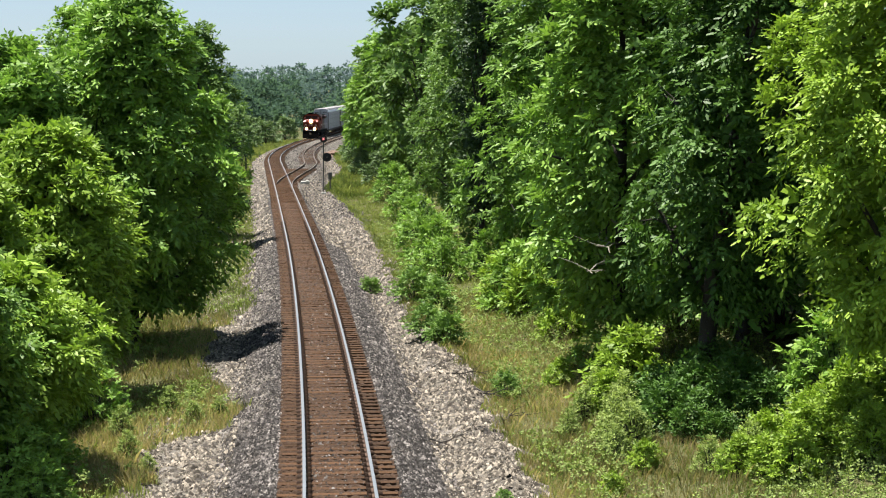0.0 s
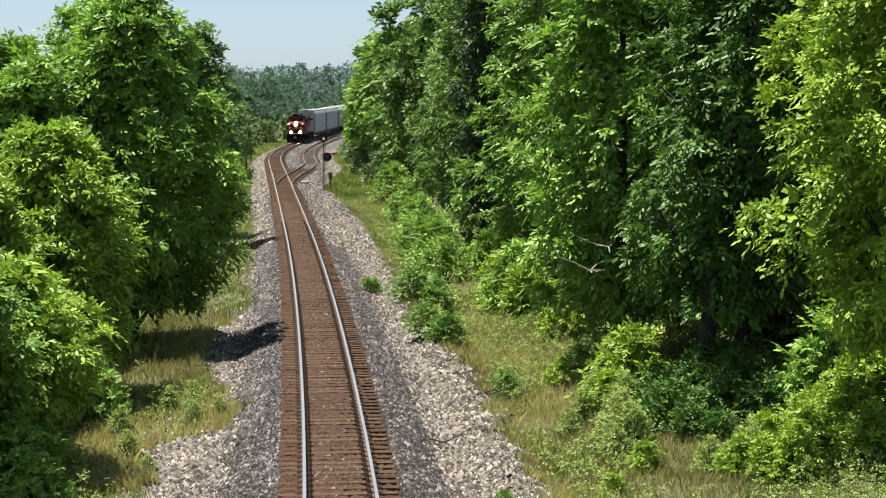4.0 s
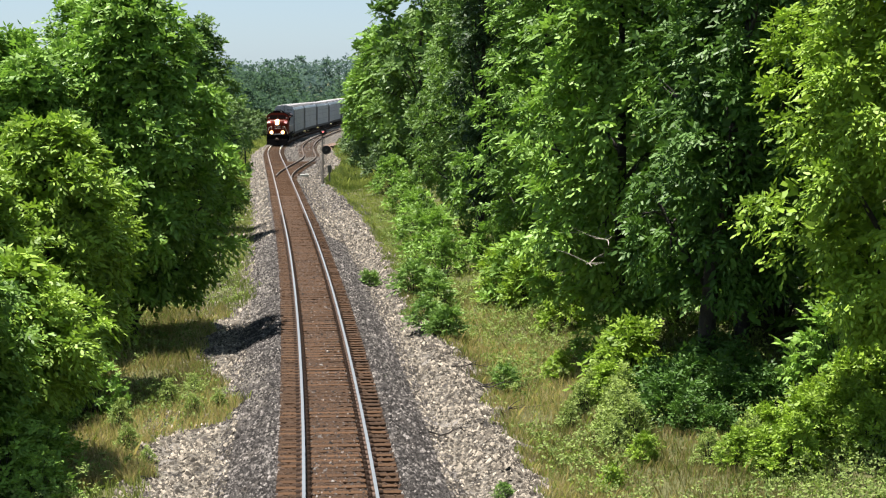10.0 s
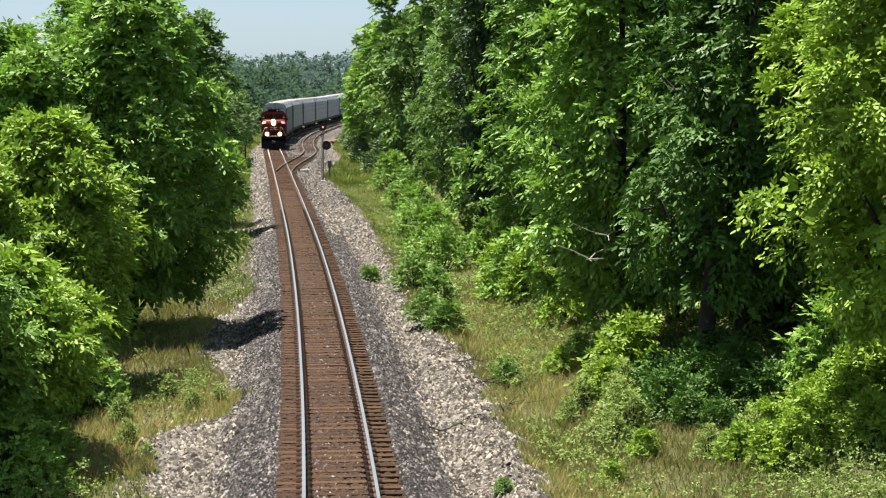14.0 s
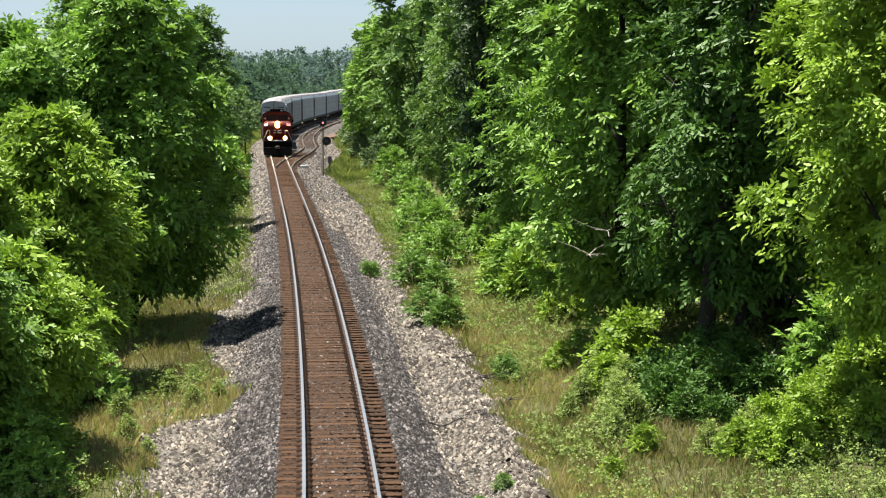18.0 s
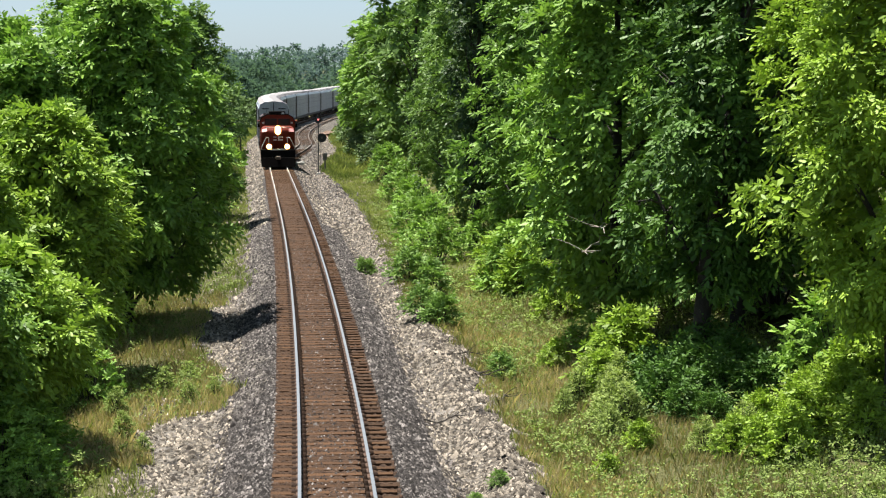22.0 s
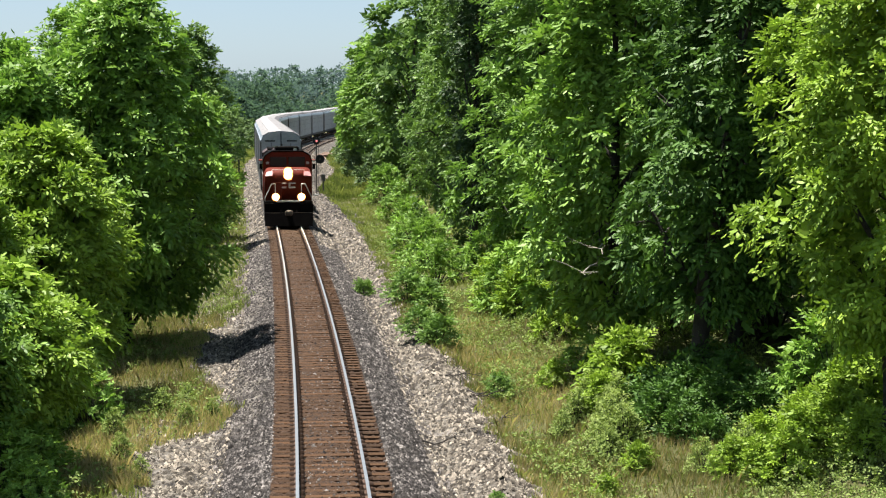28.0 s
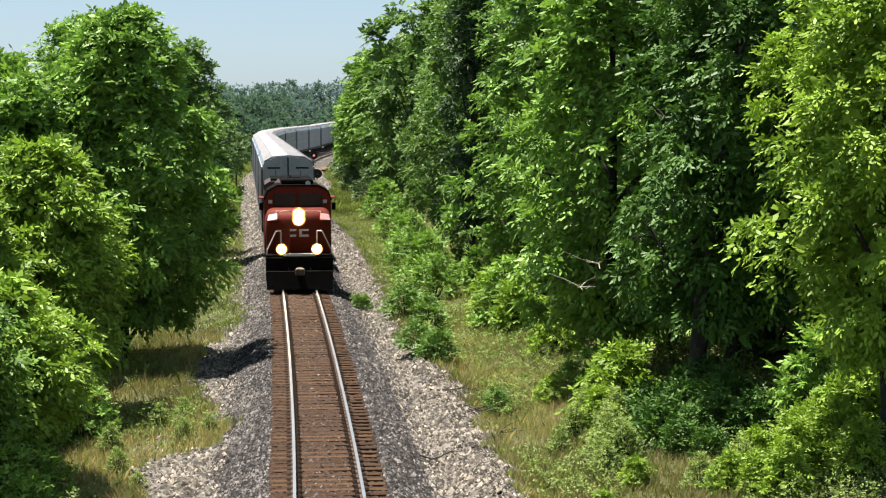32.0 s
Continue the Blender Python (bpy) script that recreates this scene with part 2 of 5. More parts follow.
def side_off(u, y):
    """Signed distance from the edge-corrected track bed: the siding's bed widens the right side."""
    return np.where(u > 0, np.maximum(0, u - bed_extra(y)), u)


def lumps(x, y):
    return (np.sin(x * 1.9 + 0.7 * np.sin(y * 0.8)) * np.sin(y * 1.3 + 0.5 * np.sin(x * 1.1))
            + 0.6 * np.sin(x * 4.1 + y * 2.3 + 1.0) * np.sin(y * 3.7 - x * 1.7))


def ground_z(x, y):
    x, y = np.asarray(x, dtype=float), np.asarray(y, dtype=float)
    u = side_off(x - line_x(y), y)
    z = np.where(u > 0, np.interp(u, RIGHT_U, RIGHT_Z), np.interp(-u, LEFT_U, LEFT_Z))
    rough = smooth(2.0, 3.6, np.abs(u)) * (1 - smooth(60, 90, np.abs(u)))
    return rail_z(y) + z + 0.085 * rough * lumps(x, y)


# ---- helpers for meshes ----


def put(name, bm, mat, parent=None, label="", smooth_faces=False):
    me = bpy.data.meshes.new(name)
    bm.to_mesh(me)
    bm.free()
    if smooth_faces:
        for p in me.polygons:
            p.use_smooth = True
    for k in (mat if isinstance(mat, (list, tuple)) else [mat]):
        me.materials.append(k)
    ob = new(name, me)
    if parent is not None:
        ob.parent = parent
    if label:
        ob["label"] = label
    return ob


def part(name, bm, mat, parent, label="", smooth_faces=False):
    return put(name, bm, mat, parent, label, smooth_faces)


def again(ob, m, parent=None):
    """Another piece on the same mesh."""
    o = new(ob.name.split(".")[0], ob.data)
    o.parent = parent if parent is not None else ob.parent
    o.matrix_basis = m
    return o


def box(x0, x1, y0, y1, z0, z1, bevel=0.0, bm=None):
    own = bm is None
    bm = bm or bmesh.new()
    made = bmesh.ops.create_cube(bm, size=1.0)
    bmesh.ops.transform(bm, verts=made["verts"], matrix=Matrix.Translation(((x0 + x1) / 2, (y0 + y1) / 2, (z0 + z1) / 2))
                        @ Matrix.Diagonal((x1 - x0, y1 - y0, z1 - z0, 1)))
    if bevel and own:
        bmesh.ops.bevel(bm, geom=bm.edges[:], offset=bevel, segments=2, affect="EDGES", profile=0.5)
    return bm


def rod(a, b, r, sides=8, r2=None, bm=None):
    bm = bm or bmesh.new()
    a, b = Vector(a), Vector(b)
    m = Matrix.Translation((a + b) / 2) @ (b - a).to_track_quat("Z", "Y").to_matrix().to_4x4()
    bmesh.ops.create_cone(bm, cap_ends=True, segments=sides, radius1=r, radius2=r if r2 is None else r2, depth=(b - a).length, matrix=m)
    return bm


def bar(points, r, sides=6):
    bm = bmesh.new()
    for a, b in zip(points[:-1], points[1:]):
        rod(a, b, r, sides, bm=bm)
    return bm


def prism(outline, y0, y1, bevel=0.0):
    """A solid whose cross-section outline [(x, z)] runs from y0 to y1."""
    bm = bmesh.new()
    a = [bm.verts.new((x, y0, z)) for x, z in outline]
    b = [bm.verts.new((x, y1, z)) for x, z in outline]
    bm.faces.new(a)
    bm.faces.new(b[::-1])
    n = len(a)
    for i in range(n):
        bm.faces.new((a[i], b[i], b[(i + 1) % n], a[(i + 1) % n]))
    bmesh.ops.recalc_face_normals(bm, faces=bm.faces[:])
    if bevel:
        bmesh.ops.bevel(bm, geom=bm.edges[:], offset=bevel, segments=2, affect="EDGES", profile=0.5)
    return bm


def loft(sections):
    """A solid through rings of equally many points."""
    bm = bmesh.new()
    rings = [[bm.verts.new(p) for p in s] for s in sections]
    n = len(rings[0])
    for r, q in zip(rings[:-1], rings[1:]):
        for i in range(n):
            bm.faces.new((r[i], r[(i + 1) % n], q[(i + 1) % n], q[i]))
    bm.faces.new(rings[0][::-1])
    bm.faces.new(rings[-1])
    bmesh.ops.recalc_face_normals(bm, faces=bm.faces[:])
    return bm


def raw_mesh(name, verts, faces, mat, tone=None):
    """A mesh from arrays; faces all have the same number of corners."""
    me = bpy.data.meshes.new(name)
    verts = np.asarray(verts, dtype=np.float32)
    faces = np.asarray(faces, dtype=np.int32)
    k = faces.shape[1]
    me.vertices.add(len(verts))
    me.vertices.foreach_set("co", verts.ravel())
    me.loops.add(faces.size)
    me.loops.foreach_set("vertex_index", faces.ravel())
    me.polygons.add(len(faces))
    me.polygons.foreach_set("loop_start", np.arange(0, faces.size, k, dtype=np.int32))
    me.polygons.foreach_set("loop_total", np.full(len(faces), k, dtype=np.int32))
    if tone is not None:
        me.attributes.new("tone", "FLOAT", "POINT").data.foreach_set("value", np.asarray(tone, dtype=np.float32))
    me.update(calc_edges=True)
    me.materials.append(mat)
    return me


# ---- ground: one sheet to the horizon ----


def steps(*spans):
    out = []
    for a, b, d in spans:
        out.append(np.arange(a, b, d))
    return np.concatenate(out)


def make_ground():
    us = steps((-2600, -400, 200), (-400, -100, 40), (-100, -30, 8), (-30, -12, 1.0), (-12, -6, 0.5), (-6, 8, 0.25), (8, 16, 0.5), (16, 30, 1.0), (30, 100, 8),
               (100, 400, 40), (400, 2601, 200))
    ys = steps((-300, -20, 20), (-20, 28, 4), (28, 100, 0.36), (100, 160, 0.8), (160, 320, 1.5), (320, 600, 8), (600, 1000, 40), (1000, 4801, 200))
    yy, uu = np.meshgrid(ys, us, indexing="ij")
    xx = uu + line_x(yy)
    zz = ground_z(xx, yy)
    verts = np.stack([xx, yy, zz], -1).reshape(-1, 3)
    n = len(us)
    i = np.arange((len(ys) - 1) * n).reshape(len(ys) - 1, n)[:, :-1].ravel()
    faces = np.stack([i, i + 1, i + n + 1, i + n], -1)
    m = bpy.data.materials.new("ballast_gravel_and_soil")
    m.use_nodes = True
    me = raw_mesh("ground", verts, faces, m)
    me.attributes.new("off", "FLOAT", "POINT").data.foreach_set("value", np.maximum(np.abs(side_off(uu, yy)) * 4.4 / grass_edge(uu, yy), 2.7 * smooth(100, 150, yy)).astype(np.float32).ravel())
    me.polygons.foreach_set("use_smooth", np.ones(len(me.polygons), dtype=bool))
    track = np.minimum(np.abs(uu), np.where(yy > 165, np.abs(uu - siding_off(yy)) + 1.05, 99.0))
    me.attributes.new("track", "FLOAT", "POINT").data.foreach_set("value", track.astype(np.float32).ravel())
    nt = m.node_tree
    b = nt.nodes["Principled BSDF"]
    b.inputs["Roughness"].default_value = 0.95
    b.inputs["Specular IOR Level"].default_value = 0.2
    tc = nt.nodes.new("ShaderNodeTexCoord")

    def noise_tex(scale, detail):
        t = nt.nodes.new("ShaderNodeTexNoise")
        t.inputs["Scale"].default_value = scale
        t.inputs["Detail"].default_value = detail
        nt.links.new(tc.outputs["Object"], t.inputs["Vector"])
        return t

    def math_node(op, a, c, third=None):
        k = nt.nodes.new("ShaderNodeMath")
        k.operation = op
        for i, v in enumerate((a, c, third)):
            if v is None:
                continue
            if isinstance(v, (int, float)):
                k.inputs[i].default_value = v
            else:
                nt.links.new(v, k.inputs[i])
        return k.outputs[0]

    def ramp_node(v, lo, hi):
        k = nt.nodes.new("ShaderNodeMapRange")
        k.interpolation_type = "SMOOTHSTEP"
        nt.links.new(v, k.inputs["Value"])
        k.inputs["From Min"].default_value = lo
        k.inputs["From Max"].default_value = hi
        return k.outputs[0]

    def mix_node(f, a, c):
        k = nt.nodes.new("ShaderNodeMix")
        k.data_type = "RGBA"
        nt.links.new(f, k.inputs["Factor"])
        for key, v in (("A", a), ("B", c)):
            if isinstance(v, tuple):
                k.inputs[key].default_value = (*v, 1)
            else:
                nt.links.new(v, k.inputs[key])
        return k.outputs["Result"]

    off = nt.nodes.new("ShaderNodeAttribute")
    off.attribute_name = "off"
    patch = noise_tex(0.45, 5)
    mid = noise_tex(2.2, 4)
    grit = nt.nodes.new("ShaderNodeTexVoronoi")
    grit.inputs["Scale"].default_value = 13.0
    nt.links.new(tc.outputs["Object"], grit.inputs["Vector"])
    wob = math_node("MULTIPLY_ADD", patch.outputs["Fac"], 2.4, -1.2)
    wob2 = math_node("MULTIPLY_ADD", mid.outputs["Fac"], 1.4, -0.7)
    wobble = math_node("ADD", wob, wob2)
    aoff = math_node("ABSOLUTE", off.outputs["Fac"], 0)
    w_off = math_node("ADD", aoff, math_node("MULTIPLY", wobble, 0.55))
    tint = nt.nodes.new("ShaderNodeSeparateColor")
    nt.links.new(grit.outputs["Color"], tint.inputs[0])
    dark = mix_node(tint.outputs[0], (0.0075, 0.0067, 0.0063), (0.050, 0.044, 0.042))
    pale = mix_node(tint.outputs[0], (0.0246, 0.0213, 0.018), (0.172, 0.152, 0.127))
    pale = mix_node(ramp_node(mid.outputs["Fac"], 0.30, 0.50), dark, pale)
    rusty = mix_node(tint.outputs[0], (0.0185, 0.0117, 0.00802), (0.0523, 0.0338, 0.0246))
    turf = mix_node(patch.outputs["Fac"], (0.045, 0.055, 0.018), (0.095, 0.085, 0.036))
    stones = mix_node(ramp_node(w_off, 2.25, 2.75), dark, pale)
    drift = noise_tex(1.1, 7)
    stones = mix_node(ramp_node(drift.outputs["Fac"], 0.54, 0.72), stones, (0.164, 0.148, 0.135))
    stones = mix_node(ramp_node(drift.outputs["Fac"], 0.46, 0.34), stones, (0.0451, 0.0377, 0.0328))
    near_track = nt.nodes.new("ShaderNodeAttribute")
    near_track.attribute_name = "track"
    bed = mix_node(ramp_node(math_node("ADD", near_track.outputs["Fac"], math_node("MULTIPLY", wobble, 0.1)), 0.85, 1.35), rusty, stones)
    full = mix_node(ramp_node(w_off, 4.15, 4.75), bed, turf)
    nt.links.new(full, b.inputs["Base Color"])
    bp = nt.nodes.new("ShaderNodeBump")
    bp.inputs["Strength"].default_value = 0.9
    bp.inputs["Distance"].default_value = 0.05
    nt.links.new(math_node("ADD", grit.outputs["Distance"], mid.outputs["Fac"]), bp.inputs["Height"])
    nt.links.new(bp.outputs[0], b.inputs["Normal"])
    tagged(new("ground", me), "grassy ground with a grey ballast bed and pale gravel shoulders", "ground", kind="structure")


make_ground()

# ---- tracks ----
RAIL_OUTLINE = ((-0.036, 0.0), (-0.036, -0.034), (-0.010, -0.048), (-0.010, -0.150), (-0.070, -0.168), (-0.070, -0.180),
                (0.070, -0.180), (0.070, -0.168), (0.010, -0.150), (0.010, -0.048), (0.036, -0.034), (0.036, 0.0))


def sweep_rail(name, y0, y1, step, offset, parent, top=None):
    """A rail: offset gives its distance to the right of the main line at y."""
    ys = np.arange(y0, y1 + 0.01, step)
    cx = line_x(ys) + offset(ys)
    dx = np.gradient(cx, ys)
    nx, ny = 1 / np.hypot(1, dx), -dx / np.hypot(1, dx)
    bm = bmesh.new()
    rings = []
    for x, y, z, a, b in zip(cx, ys, rail_z(ys), nx, ny):
        rings.append([bm.verts.new((x + a * p, y + b * p, z + q)) for p, q in RAIL_OUTLINE])
    k = len(RAIL_OUTLINE)
    for r, q in zip(rings[:-1], rings[1:]):
        for i in range(k):
            f = bm.faces.new((r[i], q[i], q[(i + 1) % k], r[(i + 1) % k]))
            f.material_index = 1 if i == k - 1 else 0
    bm.faces.new(rings[0])
    bm.faces.new(rings[-1][::-1])
    bmesh.ops.recalc_face_normals(bm, faces=bm.faces[:])
    return part(name, bm, [STEEL_SIDE, top or STEEL_TOP], parent,
                "long rusty steel rail" if top else "long steel rail with a shiny worn head and rusty sides")


main_track = tagged(new("main_track"), "single railway track of shiny steel rails on weathered wooden ties", "railway track", kind="structure")
siding_track = tagged(new("siding_track"), "rusty siding track that branches off through a switch", "railway track", kind="structure")
HALF = 0.7535
sweep_rail("rail", 24, 620, 2.0, lambda y: np.full_like(y, -HALF), main_track)
sweep_rail("rail", 24, 620, 2.0, lambda y: np.full_like(y, HALF), main_track)
sweep_rail("rail", 158, 620, 2.0, lambda y: siding_off(y) - HALF + 0.08, siding_track, RUST_TOP)
sweep_rail("rail", 150, 620, 2.0, lambda y: siding_off(y) + HALF + 0.03, siding_track, RUST_TOP)


def tie_mesh(name, half):
    bm = box(-half, half, -0.115, 0.115, -0.38, -0.185, 0.012)
    for v in bm.verts:
        v.co.z += random.uniform(-0.006, 0.006)
    me = bpy.data.meshes.new(name)
    bm.to_mesh(me)
    bm.free()
    me.materials.append(TIE_WOOD)
    return me


TIE_PITCH = 0.495


def lay_ties():
    rng = random.Random(4)
    meshes = [tie_mesh("tie", 1.295) for _ in range(4)]
    y, count = 30.0, 0
    plates_v, plates_f = [], []
    while y < 600:
        dx = float(np.interp(y, KNOT_Y, KNOT_M))
        length = 1.0
        if 150 < y < 205:
            length = 1 + float(siding_off(y)) / 2.6 * (1.0 if y < 192 else 0.0)
        m = (Matrix.Translation((float(line_x(y)) + rng.uniform(-0.05, 0.05) + (length - 1) * 1.295, y, float(rail_z(y)) + rng.uniform(-0.012, 0.008)))
             @ Matrix.Rotation(-math.atan(dx) + rng.gauss(0, 0.008), 4, "Z") @ Matrix.Diagonal((length, 1, 1, 1)))
        if count < 300:
            o = new("tie", rng.choice(meshes))
            o.parent = main_track
            o.matrix_basis = m
            if y < 110:
                for side in (-HALF, HALF):
                    p = Matrix.Translation((float(line_x(y)) + side, y, float(rail_z(y)) - 0.178)) @ Matrix.Rotation(-math.atan(dx), 4, "Z")
                    k = len(plates_v)
                    for sx, sy, sz in ((-0.17, -0.09, 0), (0.17, -0.09, 0), (0.17, 0.09, 0), (-0.17, 0.09, 0),
                                       (-0.15, -0.08, 0.025), (0.15, -0.08, 0.025), (0.15, 0.08, 0.025), (-0.15, 0.08, 0.025)):
                        plates_v.append(p @ Vector((sx, sy, sz)))
                    for f in ((4, 5, 6, 7), (0, 1, 5, 4), (1, 2, 6, 5), (2, 3, 7, 6), (3, 0, 4, 7)):
                        plates_f.append([k + i for i in f])
                    inner = 0.12 if side < 0 else -0.12
                    k = len(plates_v)
                    for sx, sy, sz in ((-0.05, -0.05, 0), (0.05, -0.05, 0), (0.05, 0.05, 0), (-0.05, 0.05, 0),
                                       (-0.035, -0.04, 0.10), (0.035, -0.04, 0.10), (0.035, 0.04, 0.10), (-0.035, 0.04, 0.10)):
                        plates_v.append(p @ Vector((sx + inner, sy, sz)))
                    for f in ((4, 5, 6, 7), (0, 1, 5, 4), (1, 2, 6, 5), (2, 3, 7, 6), (3, 0, 4, 7)):
                        plates_f.append([k + i for i in f])
        else:
            bits.append(m)
        if y > 205:
            bits.append(m @ Matrix.Translation((float(siding_off(y)), 0, -0.055)))
        count += 1
        y += TIE_PITCH if y < 260 else 0.9
    corner = np.array([(sx * 1.295, sy * 0.115, sz) for sz in (-0.38, -0.185) for sx, sy in ((-1, -1), (1, -1), (1, 1), (-1, 1))] )
    v, f = [], []
    for i, m in enumerate(bits):
        v.append(np.array([m @ Vector(c) for c in corner]))
        for q in ((4, 5, 6, 7), (0, 1, 5, 4), (1, 2, 6, 5), (2, 3, 7, 6), (3, 0, 4, 7)):
            f.append([8 * i + k for k in q])
    far = new("far_ties", raw_mesh("far_ties", np.concatenate(v), f, TIE_WOOD))
    far.parent = main_track
    tagged(far, kind="stuff")
    pl = new("tie_plates", raw_mesh("tie_plates", [tuple(q) for q in plates_v], plates_f, PLATE))
    pl.parent = main_track
    tagged(pl, "rusted steel tie plates under the rails", kind="stuff")


bits = []
lay_ties()


def fill_cribs():
    """Ballast lying between the ties almost to their tops, in low uneven ridges."""
    g = np.random.default_rng(3)
    ys = np.arange(30 + TIE_PITCH / 2, 130, TIE_PITCH)
    us = np.linspace(-1.34, 1.34, 45)
    v, f = [], []
    for y in ys:
        k = sum(len(a) for a in v)
        h = -0.188 + g.normal(0, 0.011, len(us)) - 0.008 * (np.abs(us) > 0.88) - 0.10 * np.exp(-((np.abs(us) - 0.64) / 0.06) ** 2)
        rows_ = []
        for dy, dz in ((-0.134, -0.06), (-0.085, 0.0), (0.085, 0.0), (0.134, -0.06)):
            rows_.append(np.stack([line_x(y) + us, np.full_like(us, y) + dy + g.normal(0, 0.008, len(us)), rail_z(y) + h + dz * np.where(np.abs(us) > 0.85, 1.0, 0.45) + g.normal(0, 0.008, len(us))], -1))
        v.append(np.concatenate(rows_))
        n = len(us)
        for r in range(-1 if k else 0, 3):
            for i in range(n - 1):
                f.append((k + r * n + i, k + r * n + i + 1, k + (r + 1) * n + i + 1, k + (r + 1) * n + i))
    ob = new("crib_ballast", raw_mesh("crib_ballast", np.concatenate(v), f, CRIB_STONE))
    tagged(ob, "rust-brown ballast packed between the wooden ties", "ballast", kind="stuff")


fill_cribs()


def scatter_stones(name, n, lo, hi, y0, y1, sides, mat, label, size, seed, beyond=True):
    """Loose stones half sunk in the surface, as one heap of small irregular solids."""
    g = np.random.default_rng(seed)
    y = y0 + (y1 - y0) * g.random(n) ** 1.6
    u = lo + (hi - lo) * g.random(n)
    u *= np.where(g.random(n) < sides, 1, -1)
    x = line_x(y) + u + (np.where(u > 0, bed_extra(y), 0) if beyond else 0)
    s = size * np.exp(g.normal(0, 0.35, n))
    z = np.maximum(ground_z(x, y), np.where(np.abs(u) < 0.7, rail_z(y) - 0.19, -99)) + s * 0.2
    base = np.array([(1, 0, -0.35), (-1, 0, -0.35), (0, 1, -0.35), (0, -1, -0.35), (0.25, 0.1, 0.65), (-0.25, -0.1, 0.6)], dtype=float)
    v = base[None] * (0.7 + 0.6 * g.random((n, 6, 1)))
    a = g.random(n) * 6.28
    c, sn = np.cos(a)[:, None], np.sin(a)[:, None]
    v = np.stack([v[..., 0] * c - v[..., 1] * sn, v[..., 0] * sn + v[..., 1] * c, v[..., 2] + 0.35 * v[..., 0] * g.normal(0, 1, (n, 1))], -1)
    v = v * s[:, None, None] + np.stack([x, y, z], -1)[:, None, :]
    tri = np.array([(0, 2, 4), (2, 5, 4), (2, 1, 5), (1, 3, 5), (3, 4, 5), (3, 0, 4)])
    f = (np.arange(n)[:, None, None] * 6 + tri[None]).reshape(-1, 3)
    ob = new(name, raw_mesh(name, v.reshape(-1, 3), f, mat))
    return tagged(ob, label, "stones", kind="stuff")


scatter_stones("ballast_stones", 34000, 1.3, 2.9, 30, 105, 0.5, STONE, "loose grey crushed ballast stones beside the track", 0.034, 5)
scatter_stones("crib_stones", 2600, 0.0, 0.66, 30, 85, 0.5, STONE, "small stones lying between the rails", 0.022, 7)
scatter_stones("far_ballast_stones", 12000, 1.5, 4.4, 95, 250, 0.6, STONE_PALE, "grey and pale stones on the far track bed", 0.062, 8)
scatter_stones("turnout_stones", 7000, 1.25, 5.6, 120, 290, 1.0, STONE, "grey stones on the bed between the tracks", 0.062, 9, False)
scatter_stones("shoulder_gravel", 34000, 2.5, 5.0, 30, 95, 0.6, STONE_PALE, "pale crushed gravel on the track shoulders", 0.043, 6)

# ---- trees and shrubs ----


def unit(v):
    return v / np.maximum(1e-6, np.linalg.norm(v, axis=-1, keepdims=True))


